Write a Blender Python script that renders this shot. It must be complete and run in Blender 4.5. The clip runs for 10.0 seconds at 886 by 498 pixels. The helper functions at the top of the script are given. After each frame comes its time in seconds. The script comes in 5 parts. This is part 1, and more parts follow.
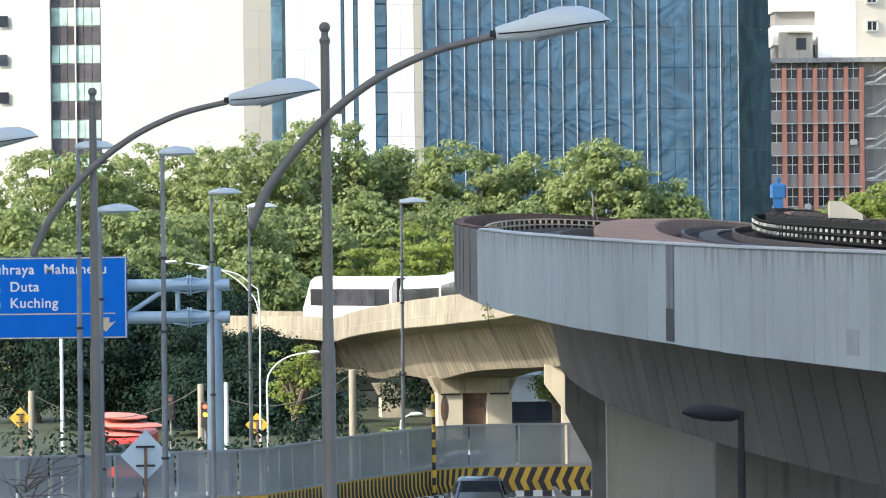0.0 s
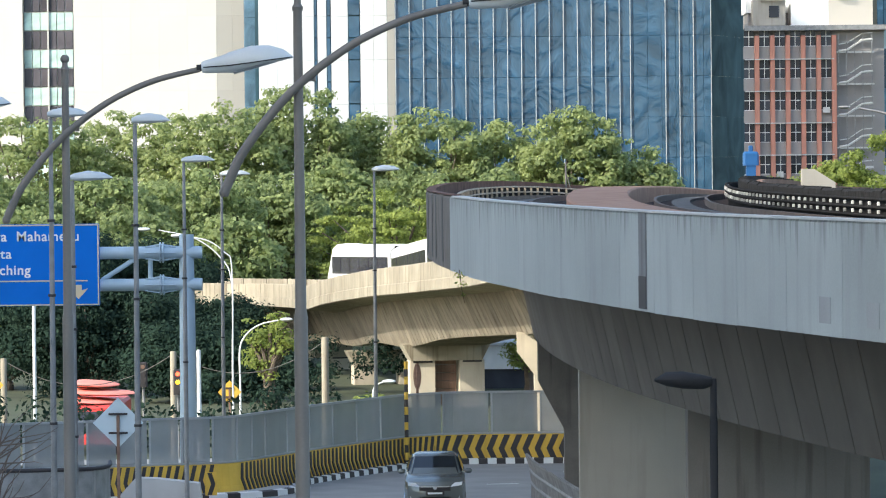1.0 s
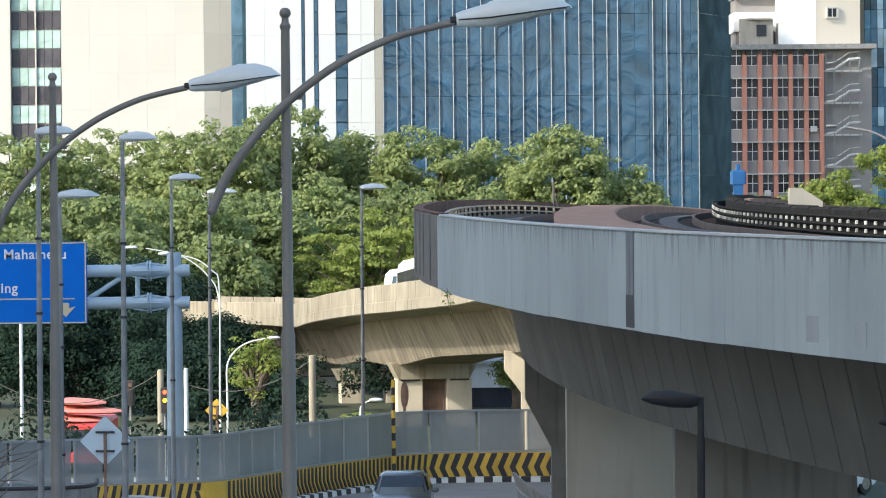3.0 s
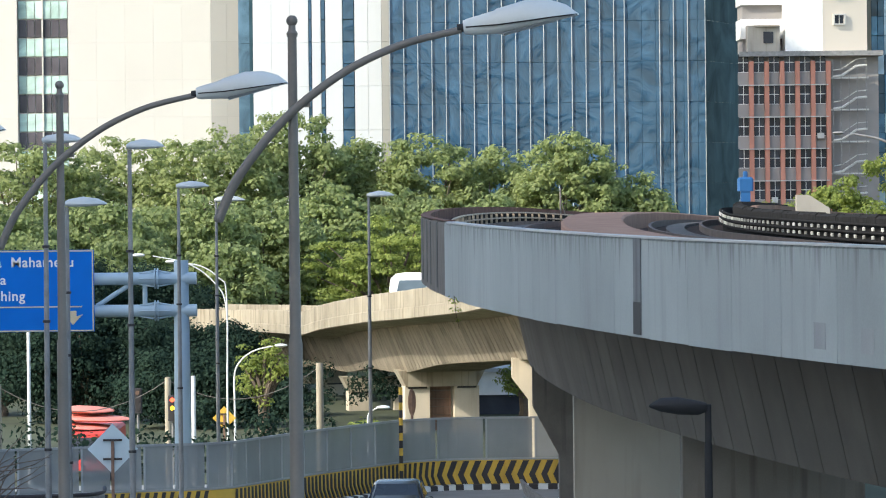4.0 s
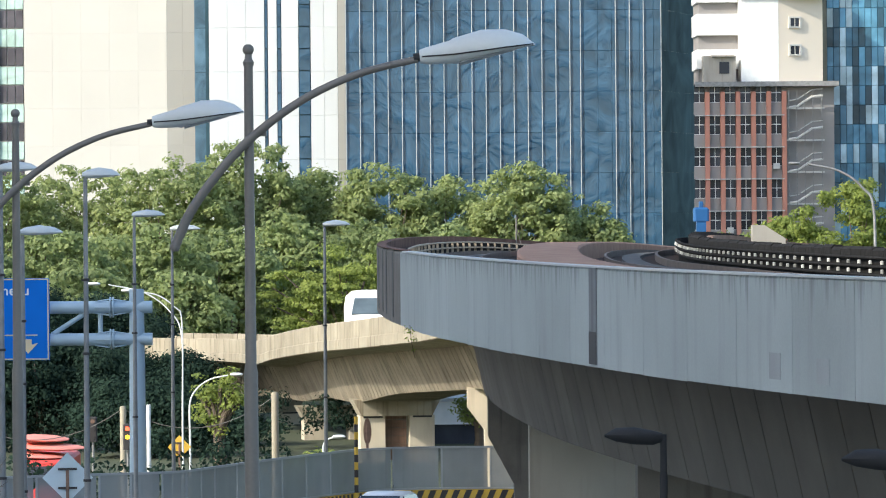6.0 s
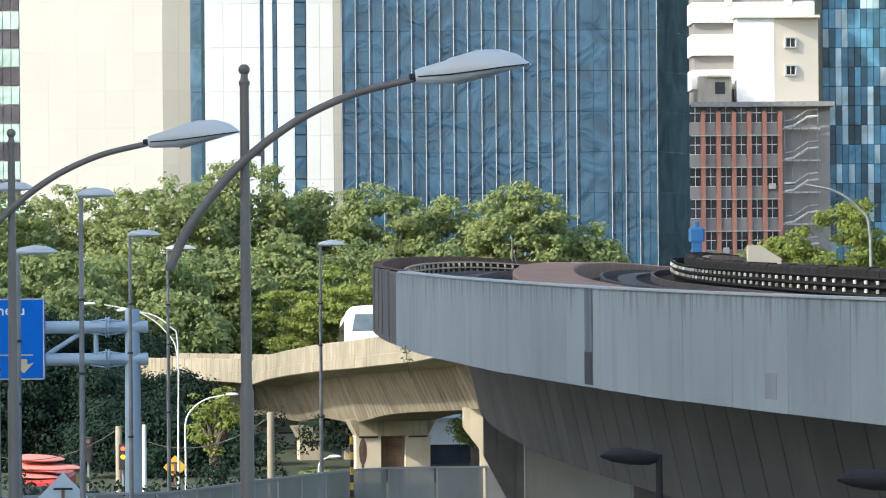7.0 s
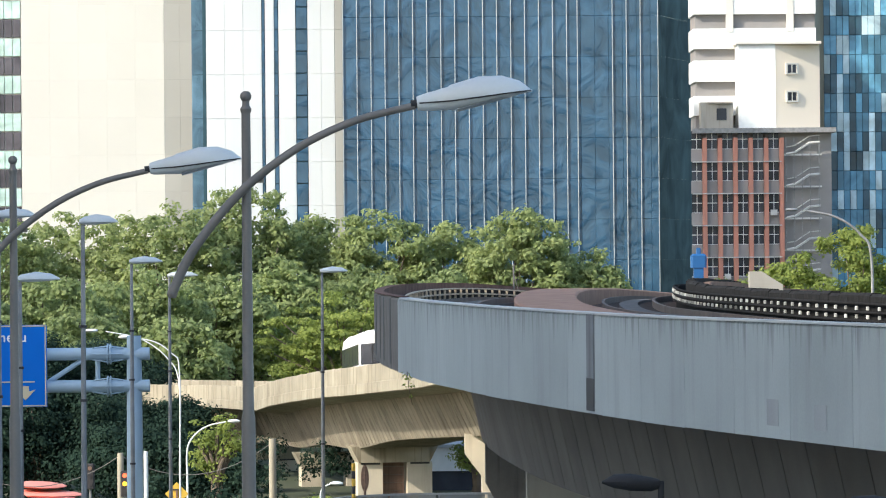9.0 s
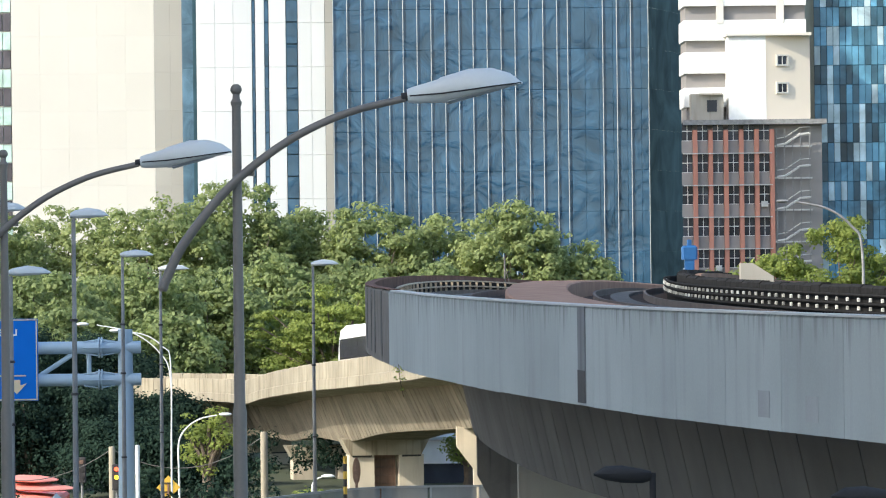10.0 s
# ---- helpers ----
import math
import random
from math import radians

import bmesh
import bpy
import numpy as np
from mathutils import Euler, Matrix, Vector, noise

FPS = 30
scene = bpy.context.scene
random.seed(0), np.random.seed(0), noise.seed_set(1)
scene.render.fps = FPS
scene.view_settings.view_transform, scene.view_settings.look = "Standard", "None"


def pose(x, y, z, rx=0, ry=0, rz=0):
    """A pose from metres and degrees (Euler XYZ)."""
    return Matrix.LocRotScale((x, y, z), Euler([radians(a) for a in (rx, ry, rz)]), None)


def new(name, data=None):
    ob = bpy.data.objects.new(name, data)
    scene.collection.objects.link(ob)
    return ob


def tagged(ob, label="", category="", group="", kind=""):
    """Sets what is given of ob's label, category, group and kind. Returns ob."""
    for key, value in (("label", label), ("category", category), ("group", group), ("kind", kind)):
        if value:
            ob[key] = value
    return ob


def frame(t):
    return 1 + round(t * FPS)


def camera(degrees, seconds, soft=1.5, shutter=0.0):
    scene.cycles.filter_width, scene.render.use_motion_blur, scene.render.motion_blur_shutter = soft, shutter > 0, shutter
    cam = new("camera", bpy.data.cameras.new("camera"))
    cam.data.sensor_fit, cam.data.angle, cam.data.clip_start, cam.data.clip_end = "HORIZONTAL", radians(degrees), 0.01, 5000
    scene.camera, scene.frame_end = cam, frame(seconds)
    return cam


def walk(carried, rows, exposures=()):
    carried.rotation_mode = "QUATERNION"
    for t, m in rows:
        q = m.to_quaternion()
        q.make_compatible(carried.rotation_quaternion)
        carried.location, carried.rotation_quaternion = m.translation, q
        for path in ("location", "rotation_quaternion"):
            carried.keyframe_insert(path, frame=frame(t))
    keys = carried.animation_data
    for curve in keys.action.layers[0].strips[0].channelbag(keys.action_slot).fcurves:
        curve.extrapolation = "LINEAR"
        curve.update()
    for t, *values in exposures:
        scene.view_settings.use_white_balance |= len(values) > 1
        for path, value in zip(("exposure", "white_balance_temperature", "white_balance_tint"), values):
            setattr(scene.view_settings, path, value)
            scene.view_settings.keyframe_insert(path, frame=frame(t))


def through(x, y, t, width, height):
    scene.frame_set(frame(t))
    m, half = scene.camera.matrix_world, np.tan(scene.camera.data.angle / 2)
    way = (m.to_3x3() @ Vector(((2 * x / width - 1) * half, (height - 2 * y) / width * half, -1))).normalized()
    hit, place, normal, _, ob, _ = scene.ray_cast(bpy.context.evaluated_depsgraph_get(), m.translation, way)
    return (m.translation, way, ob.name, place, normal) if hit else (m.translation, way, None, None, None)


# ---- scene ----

# ---------------------------------------------------------------- camera
cam = camera(12.0, 10.0, soft=1.1)
EYE = 9.2
LOOK = [
    (0.0, 0.3711, -0.7525, 0.64), (0.5, -0.3767, -0.8303, 0.61), (1.0, 0.0, -1.198, 0.60),
    (1.5, -0.0162, -1.0361, 0.63), (2.0, -0.2611, -0.7944, 0.55), (2.5, -0.2085, -0.96, 0.50),
    (4.0, -0.0734, -0.8473, 0.62), (4.5, -0.0801, -0.6985, 0.53), (5.0, -0.2814, -0.4641, 0.65),
    (5.5, -0.5463, -0.4835, 0.55), (7.0, -0.7298, -0.1815, 0.45), (7.5, -0.5074, 0.0269, 0.48),
    (8.0, -0.6121, 0.1134, 0.42), (8.5, -0.5313, 0.1853, 0.45), (9.0, -0.7070, 0.1786, 0.50),
    (9.5, -0.7390, 0.1971, 0.64), (10.0, -0.8305, 0.0758, 0.68),
]
walk(cam, [(t, pose(0, 0, EYE, 90 + pitch, roll, yaw)) for t, yaw, pitch, roll in LOOK],
     exposures=[(0.0, 1.1, 6400, 7), (1.2, 1.05, 6400, 7), (2.5, 0.92, 6400, 7), (10.0, 0.90, 6400, 7)])

# ---------------------------------------------------------------- light
world = bpy.data.worlds.new("world")
scene.world = world
world.use_nodes = True
nt = world.node_tree
sky = nt.nodes.new("ShaderNodeTexSky")
sky.sky_type = "NISHITA"
sky.sun_disc = False
SUN_TO = Vector((-0.80, -0.50, 0.62)).normalized()
sky.sun_elevation = math.asin(SUN_TO.z)
sky.sun_rotation = math.atan2(SUN_TO.x, SUN_TO.y)
sky.dust_density = 1.5
nt.nodes["Background"].inputs["Strength"].default_value = 0.19
nt.links.new(sky.outputs[0], nt.nodes["Background"].inputs["Color"])
sun = bpy.data.lights.new("sun", "SUN")
sun.energy, sun.angle, sun.color = 3.0, radians(0.6), (1.0, 0.93, 0.80)
sun_ob = new("sun", sun)
sun_ob.rotation_euler = SUN_TO.to_track_quat("Z", "Y").to_euler()

# ---------------------------------------------------------------- materials


def mat(name, color, rough=0.7, metal=0.0, vary=0.25, scale=1.5, stain=0.0, stain_color=(0.05, 0.04, 0.03),
        bump=0.15, grain=40.0, per_piece=0.0, streak=1.0, spec=0.5, drip=None):
    """Base colour with broad and fine variation, streaky stains and a fine relief."""
    m = bpy.data.materials.new(name)
    m.use_nodes = True
    n, l = m.node_tree.nodes, m.node_tree.links
    b = n["Principled BSDF"]
    b.inputs["Roughness"].default_value, b.inputs["Metallic"].default_value = rough, metal
    b.inputs["Specular IOR Level"].default_value = spec
    geo = n.new("ShaderNodeNewGeometry")
    n1 = n.new("ShaderNodeTexNoise")
    n1.inputs["Scale"].default_value, n1.inputs["Detail"].default_value = scale, 6.0
    n2 = n.new("ShaderNodeTexNoise")
    n2.inputs["Scale"].default_value, n2.inputs["Detail"].default_value = grain, 3.0
    l.new(geo.outputs["Position"], n1.inputs["Vector"])
    l.new(geo.outputs["Position"], n2.inputs["Vector"])
    add = n.new("ShaderNodeMath")
    add.operation = "MULTIPLY_ADD"
    l.new(n2.outputs["Fac"], add.inputs[0])
    add.inputs[1].default_value = 0.35
    l.new(n1.outputs["Fac"], add.inputs[2])
    mr = n.new("ShaderNodeMapRange")
    mr.inputs["From Min"].default_value, mr.inputs["From Max"].default_value = 0.4, 0.95
    mr.inputs["To Min"].default_value, mr.inputs["To Max"].default_value = 1 - vary, 1 + vary
    l.new(add.outputs[0], mr.inputs["Value"])
    val = mr.outputs["Result"]
    if per_piece:
        oi = n.new("ShaderNodeObjectInfo")
        m2 = n.new("ShaderNodeMapRange")
        m2.inputs["To Min"].default_value, m2.inputs["To Max"].default_value = 1 - per_piece, 1 + per_piece
        l.new(oi.outputs["Random"], m2.inputs["Value"])
        mm = n.new("ShaderNodeMath")
        mm.operation = "MULTIPLY"
        l.new(val, mm.inputs[0]), l.new(m2.outputs["Result"], mm.inputs[1])
        val = mm.outputs[0]
    mix = n.new("ShaderNodeVectorMath")
    mix.operation = "SCALE"
    mix.inputs[0].default_value = color
    l.new(val, mix.inputs["Scale"])
    col = mix.outputs[0]
    if stain:
        mp = n.new("ShaderNodeMapping")
        mp.inputs["Scale"].default_value = (3.0 * streak, 3.0 * streak, 0.25)
        l.new(geo.outputs["Position"], mp.inputs["Vector"])
        n3 = n.new("ShaderNodeTexNoise")
        n3.inputs["Scale"].default_value, n3.inputs["Detail"].default_value = 1.0, 5.0
        l.new(mp.outputs[0], n3.inputs["Vector"])
        r3 = n.new("ShaderNodeMapRange")
        r3.inputs["From Min"].default_value, r3.inputs["From Max"].default_value = 0.52, 0.78
        r3.inputs["To Max"].default_value = stain
        l.new(n3.outputs["Fac"], r3.inputs["Value"])
        mx = n.new("ShaderNodeMix")
        mx.data_type = "RGBA"
        l.new(r3.outputs["Result"], mx.inputs["Factor"])
        l.new(col, mx.inputs["A"])
        mx.inputs["B"].default_value = (*stain_color, 1)
        col = mx.outputs["Result"]
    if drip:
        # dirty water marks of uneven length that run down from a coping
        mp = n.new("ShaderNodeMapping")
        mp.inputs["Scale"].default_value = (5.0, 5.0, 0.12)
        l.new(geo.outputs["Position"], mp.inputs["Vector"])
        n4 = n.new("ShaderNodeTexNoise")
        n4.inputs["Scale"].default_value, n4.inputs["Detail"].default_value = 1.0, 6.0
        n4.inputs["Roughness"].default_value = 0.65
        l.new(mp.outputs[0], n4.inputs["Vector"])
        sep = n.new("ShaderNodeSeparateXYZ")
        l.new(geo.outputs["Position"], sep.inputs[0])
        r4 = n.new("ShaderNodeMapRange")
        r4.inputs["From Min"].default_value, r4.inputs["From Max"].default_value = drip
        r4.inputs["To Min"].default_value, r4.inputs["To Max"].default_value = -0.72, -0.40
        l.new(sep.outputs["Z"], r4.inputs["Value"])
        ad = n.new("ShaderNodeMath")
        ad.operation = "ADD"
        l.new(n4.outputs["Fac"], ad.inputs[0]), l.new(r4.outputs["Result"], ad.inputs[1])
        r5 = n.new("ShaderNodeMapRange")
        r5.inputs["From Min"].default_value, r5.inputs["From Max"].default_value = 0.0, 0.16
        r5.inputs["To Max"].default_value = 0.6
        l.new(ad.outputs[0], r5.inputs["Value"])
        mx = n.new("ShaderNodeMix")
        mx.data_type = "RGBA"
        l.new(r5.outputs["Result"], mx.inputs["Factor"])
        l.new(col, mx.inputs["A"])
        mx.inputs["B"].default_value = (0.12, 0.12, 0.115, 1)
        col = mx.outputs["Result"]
    l.new(col, b.inputs["Base Color"])
    if bump:
        bp = n.new("ShaderNodeBump")
        bp.inputs["Strength"].default_value, bp.inputs["Distance"].default_value = bump, 0.02
        l.new(add.outputs[0], bp.inputs["Height"])
        l.new(bp.outputs[0], b.inputs["Normal"])
    return m


def leaf_mat(name, dark, light, gloss=0.3, rough=0.6, through=0.42):
    m = bpy.data.materials.new(name)
    m.use_nodes = True
    n, l = m.node_tree.nodes, m.node_tree.links
    b = n["Principled BSDF"]
    b.inputs["Roughness"].default_value = rough
    b.inputs["Specular IOR Level"].default_value = gloss
    geo = n.new("ShaderNodeNewGeometry")
    n1 = n.new("ShaderNodeTexNoise")
    n1.inputs["Scale"].default_value = 0.35
    l.new(geo.outputs["Position"], n1.inputs["Vector"])
    ad = n.new("ShaderNodeMath")
    ad.operation = "MULTIPLY_ADD"
    l.new(geo.outputs["Random Per Island"], ad.inputs[0])
    ad.inputs[1].default_value = 0.55
    l.new(n1.outputs["Fac"], ad.inputs[2])
    rp = n.new("ShaderNodeValToRGB")
    rp.color_ramp.elements[0].position, rp.color_ramp.elements[1].position = 0.35, 1.0
    rp.color_ramp.elements[0].color, rp.color_ramp.elements[1].color = (*dark, 1), (*light, 1)
    l.new(ad.outputs[0], rp.inputs[0])
    l.new(rp.outputs[0], b.inputs["Base Color"])
    tr = n.new("ShaderNodeBsdfTranslucent")
    l.new(rp.outputs[0], tr.inputs["Color"])
    ms = n.new("ShaderNodeMixShader")
    ms.inputs[0].default_value = through
    l.new(b.outputs[0], ms.inputs[1]), l.new(tr.outputs[0], ms.inputs[2])
    l.new(ms.outputs[0], n["Material Output"].inputs["Surface"])
    return m


def glass_mat(name, color, rough=0.08, wave=0.25, scale=0.35, per_piece=0.15, spec=0.7):
    """Coated facade glass: dark tinted panes that reflect, slightly warped."""
    m = bpy.data.materials.new(name)
    m.use_nodes = True
    n, l = m.node_tree.nodes, m.node_tree.links
    b = n["Principled BSDF"]
    b.inputs["Roughness"].default_value = rough
    b.inputs["Specular IOR Level"].default_value = spec
    b.inputs["IOR"].default_value = 1.55
    geo = n.new("ShaderNodeNewGeometry")
    n1 = n.new("ShaderNodeTexNoise")
    n1.inputs["Scale"].default_value, n1.inputs["Detail"].default_value = scale, 3.0
    n1.inputs["Distortion"].default_value = 1.5
    l.new(geo.outputs["Position"], n1.inputs["Vector"])
    oi = n.new("ShaderNodeObjectInfo")
    mr = n.new("ShaderNodeMapRange")
    mr.inputs["To Min"].default_value, mr.inputs["To Max"].default_value = 1 - per_piece, 1 + per_piece
    l.new(oi.outputs["Random"], mr.inputs["Value"])
    v2 = n.new("ShaderNodeMapRange")
    v2.inputs["From Min"].default_value, v2.inputs["From Max"].default_value = 0.3, 0.7
    v2.inputs["To Min"].default_value, v2.inputs["To Max"].default_value = 0.7, 1.3
    l.new(n1.outputs["Fac"], v2.inputs["Value"])
    mu = n.new("ShaderNodeMath")
    mu.operation = "MULTIPLY"
    l.new(mr.outputs[0], mu.inputs[0]), l.new(v2.outputs[0], mu.inputs[1])
    sc = n.new("ShaderNodeVectorMath")
    sc.operation = "SCALE"
    sc.inputs[0].default_value = color
    l.new(mu.outputs[0], sc.inputs["Scale"])
    l.new(sc.outputs[0], b.inputs["Base Color"])
    bp = n.new("ShaderNodeBump")
    bp.inputs["Strength"].default_value, bp.inputs["Distance"].default_value = wave, 0.4
    l.new(n1.outputs["Fac"], bp.inputs["Height"])
    l.new(bp.outputs[0], b.inputs["Normal"])
    return m


def glow(name, color, strength):
    m = bpy.data.materials.new(name)
    m.use_nodes = True
    b = m.node_tree.nodes["Principled BSDF"]
    b.inputs["Base Color"].default_value = (*color, 1)
    b.inputs["Emission Color"].default_value = (*color, 1)
    b.inputs["Emission Strength"].default_value = strength
    return m


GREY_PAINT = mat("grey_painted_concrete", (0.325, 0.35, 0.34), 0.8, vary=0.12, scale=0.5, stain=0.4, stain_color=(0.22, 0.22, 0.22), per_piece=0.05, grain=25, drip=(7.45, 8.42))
PATCH = mat("repainted_grey_patch", (0.30, 0.31, 0.305), 0.85, vary=0.15, scale=0.8, stain=0.3, stain_color=(0.20, 0.20, 0.20))
# Darker throughout than the other concrete, with strong vertical streaks.
DARK_CONCRETE = mat("dark_streaked_concrete", (0.16, 0.145, 0.13), 0.9, spec=0.15, vary=0.25, stain=0.7, stain_color=(0.05, 0.045, 0.04), streak=2)
BEIGE = mat("weathered_beige_concrete", (0.32, 0.282, 0.215), 0.9, vary=0.2, scale=0.7, stain=0.85, stain_color=(0.13, 0.10, 0.065), per_piece=0.12, streak=1.6, spec=0.2)
# Darker copy of BEIGE: holds the parapet overhang's shadow, plus weather stains.
WEB = mat("weathered_shaded_beige_girder", (0.245, 0.21, 0.16), 0.95, vary=0.2, scale=0.7, stain=0.8, stain_color=(0.10, 0.08, 0.055), per_piece=0.14, streak=0.7, spec=0.1)
# Base colour lowered to carry the deep shade on the near girder.
GIRDER = mat("shaded_girder_concrete", (0.152, 0.134, 0.116), 0.9, spec=0.08, vary=0.2, scale=0.6, stain=0.35, stain_color=(0.125, 0.11, 0.095), per_piece=0.06)
COLUMN = mat("pale_column_concrete", (0.55, 0.48, 0.375), 0.9, spec=0.15, vary=0.15, scale=0.6, stain=0.4, stain_color=(0.22, 0.17, 0.12))
PIER = mat("pier_concrete", (0.38, 0.345, 0.295), 0.9, spec=0.15, vary=0.12, scale=0.5, stain=0.45, stain_color=(0.20, 0.17, 0.13))
RUST = mat("rust_brown_concrete", (0.22, 0.14, 0.105), 0.95, spec=0.1, vary=0.3, scale=1.2, stain=0.5, stain_color=(0.08, 0.06, 0.05), streak=3)
BALLAST = mat("track_bed", (0.045, 0.034, 0.03), 0.95, vary=0.4, scale=4, spec=0.05)
RAIL = mat("rail_steel", (0.12, 0.09, 0.075), 0.75, 0.1, vary=0.3, spec=0.2)
BLACK = mat("black_cover", (0.022, 0.021, 0.021), 0.95, vary=0.4, spec=0.05, scale=6)
TIMBER = mat("pale_bracket", (0.42, 0.33, 0.23), 0.8, vary=0.5, scale=6)
POLE = mat("grey_brown_pole_paint", (0.15, 0.135, 0.12), 0.55, 0.1, vary=0.15)
LAMP = mat("grey_lamp_housing", (0.53, 0.55, 0.54), 0.5, vary=0.06, bump=0.03)
# Near-black carries the shade on lamps beside the viaduct; also colours dark seams.
DARK_METAL = mat("dark_seam_and_shaded_lamp", (0.035, 0.035, 0.036), 0.8, spec=0.1, vary=0.2)
LENS = mat("lamp_lens", (0.30, 0.32, 0.33), 0.3, vary=0.1)
GALV = mat("galvanised_steel", (0.24, 0.235, 0.23), 0.6, 0.2, vary=0.3, scale=3)
GANTRY = mat("blue_grey_gantry_paint", (0.36, 0.46, 0.54), 0.45, vary=0.08)
SIGN_BLUE = mat("sign_blue", (0.002, 0.15, 0.60), 0.5, spec=0.15, vary=0.05, bump=0)
SIGN_WHITE = mat("sign_white", (0.80, 0.80, 0.78), 0.5, vary=0.04, bump=0)
SIGN_GOLD = mat("sign_pale_border", (0.62, 0.52, 0.34), 0.5, vary=0.04, bump=0)
SIGN_BACK = mat("sign_aluminium_back", (0.52, 0.60, 0.64), 0.5, 0.2, vary=0.08)
RUSTY = mat("rusty_post", (0.22, 0.13, 0.09), 0.8, vary=0.4, scale=6)
YELLOW = mat("yellow_paint", (0.68, 0.42, 0.055), 0.7, vary=0.15, stain=0.4, stain_color=(0.2, 0.12, 0.03))
STRIPE = mat("black_paint", (0.035, 0.03, 0.03), 0.7, vary=0.2)
WHITE = mat("white_paint", (0.72, 0.72, 0.70), 0.6, vary=0.10)
HOARD = mat("grey_hoarding", (0.30, 0.315, 0.32), 0.6, 0.05, vary=0.14, scale=0.8, stain=0.25, stain_color=(0.40, 0.40, 0.38), per_piece=0.10)
ASPHALT = mat("asphalt", (0.26, 0.26, 0.25), 0.85, vary=0.15, scale=0.8, grain=60)
GROUND = mat("dark_soil_and_grass", (0.05, 0.06, 0.03), 0.95, vary=0.4, scale=0.3)
KERB = mat("concrete_light", (0.48, 0.47, 0.45), 0.8, vary=0.12)
CREAM = mat("cream_cladding", (0.60, 0.57, 0.52), 0.75, vary=0.04, scale=0.1, per_piece=0.02, bump=0.03)
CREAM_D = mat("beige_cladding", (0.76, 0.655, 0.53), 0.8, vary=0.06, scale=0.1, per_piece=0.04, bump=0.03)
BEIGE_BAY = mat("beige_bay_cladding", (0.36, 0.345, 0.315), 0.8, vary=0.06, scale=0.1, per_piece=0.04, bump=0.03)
WHITE_PANEL = mat("white_panel_cladding", (0.62, 0.63, 0.64), 0.5, vary=0.03, scale=0.1, per_piece=0.03, bump=0.02)
ORANGE = mat("orange_column_paint", (0.47, 0.205, 0.145), 0.8, vary=0.12, scale=0.4)
SPANDREL = mat("grey_spandrel", (0.27, 0.25, 0.24), 0.8, vary=0.12, scale=0.4, per_piece=0.08)
DARKWIN = glass_mat("dark_window_glass", (0.045, 0.05, 0.065), 0.2, wave=0.05, per_piece=0.4, spec=0.2)
GREEN_GLASS = glass_mat("green_spandrel_glass", (0.52, 0.68, 0.61), 0.4, wave=0.03, per_piece=0.08, spec=0.2)
SMOKE_GLASS = glass_mat("smoky_window_glass", (0.10, 0.09, 0.10), 0.3, wave=0.03, per_piece=0.3, spec=0.2)
# Dull dark green stands in for what the tower flank reflects.
FLANK_GLASS = glass_mat("flank_glass_dark_reflection", (0.085, 0.14, 0.15), 0.7, wave=0.2, scale=0.2, spec=0.03)
BLUE_GLASS = glass_mat("blue_facade_glass", (0.036, 0.088, 0.150), 0.10, wave=0.34, scale=0.30, spec=0.40, per_piece=0.12)
BLUE_DARK = glass_mat("dark_blue_facade_glass", (0.035, 0.075, 0.095), 0.4, wave=0.3, scale=0.2, spec=0.12)
BLUE_STRIP = glass_mat("blue_strip_glass", (0.09, 0.165, 0.23), 0.2, wave=0.1, spec=0.3)
TOWER_GLASS = glass_mat("patchwork_blue_glass", (0.07, 0.18, 0.26), 0.2, wave=0.1, per_piece=0.75, spec=0.35)
TOWER_PALE = glass_mat("patchwork_pale_glass", (0.42, 0.55, 0.60), 0.25, wave=0.1, per_piece=0.3)
MULLION = mat("pale_mullion", (0.50, 0.53, 0.54), 0.4, 0.3, vary=0.05)
TRAIN_W = mat("train_white_paint", (0.85, 0.84, 0.80), 0.35, vary=0.03, bump=0)
CAB_GLASS = glass_mat("cab_window_glass", (0.10, 0.13, 0.15), 0.2, wave=0.0, spec=0.25)
TRAIN_WIN = glass_mat("train_window_glass", (0.05, 0.05, 0.06), 0.12, wave=0.0)
RED = mat("red_paint", (0.62, 0.06, 0.05), 0.4, vary=0.08, bump=0)
RED_ROOF = mat("faded_red_roof", (0.74, 0.25, 0.18), 0.6, vary=0.12)
CAR_GREY = mat("grey_green_car_paint", (0.18, 0.193, 0.184), 0.22, 0.4, vary=0.03, bump=0)
CAR_WHITE = mat("white_car_paint", (0.75, 0.76, 0.78), 0.25, vary=0.03, bump=0)
CAR_DARK = mat("teal_car_paint", (0.13, 0.20, 0.22), 0.25, 0.4, vary=0.03, bump=0)
CAR_GLASS = glass_mat("car_glass", (0.02, 0.025, 0.03), 0.05, wave=0.0)
RUBBER = mat("rubber", (0.02, 0.02, 0.02), 0.8)
CHROME = mat("chrome", (0.7, 0.7, 0.7), 0.15, 1.0, vary=0.05, bump=0)
HEADLIGHT = mat("headlight_glass", (0.75, 0.78, 0.80), 0.1, vary=0.05, bump=0)
BARK = mat("bark", (0.13, 0.10, 0.075), 0.95, vary=0.3, scale=3)
TWIG = mat("bare_twig", (0.12, 0.09, 0.07), 0.9, vary=0.3)
LEAF_A = leaf_mat("leaf_mid_green", (0.18, 0.235, 0.10), (0.40, 0.45, 0.19), through=0.6)
LEAF_B = leaf_mat("leaf_yellow_green", (0.11, 0.16, 0.04), (0.32, 0.37, 0.09), through=0.5)
# Dark green lowered further, to carry the shade over these trees and shrubs.
LEAF_C = leaf_mat("leaf_dark_green_shaded", (0.012, 0.026, 0.020), (0.034, 0.058, 0.040), 0.04, 0.9, 0.25)
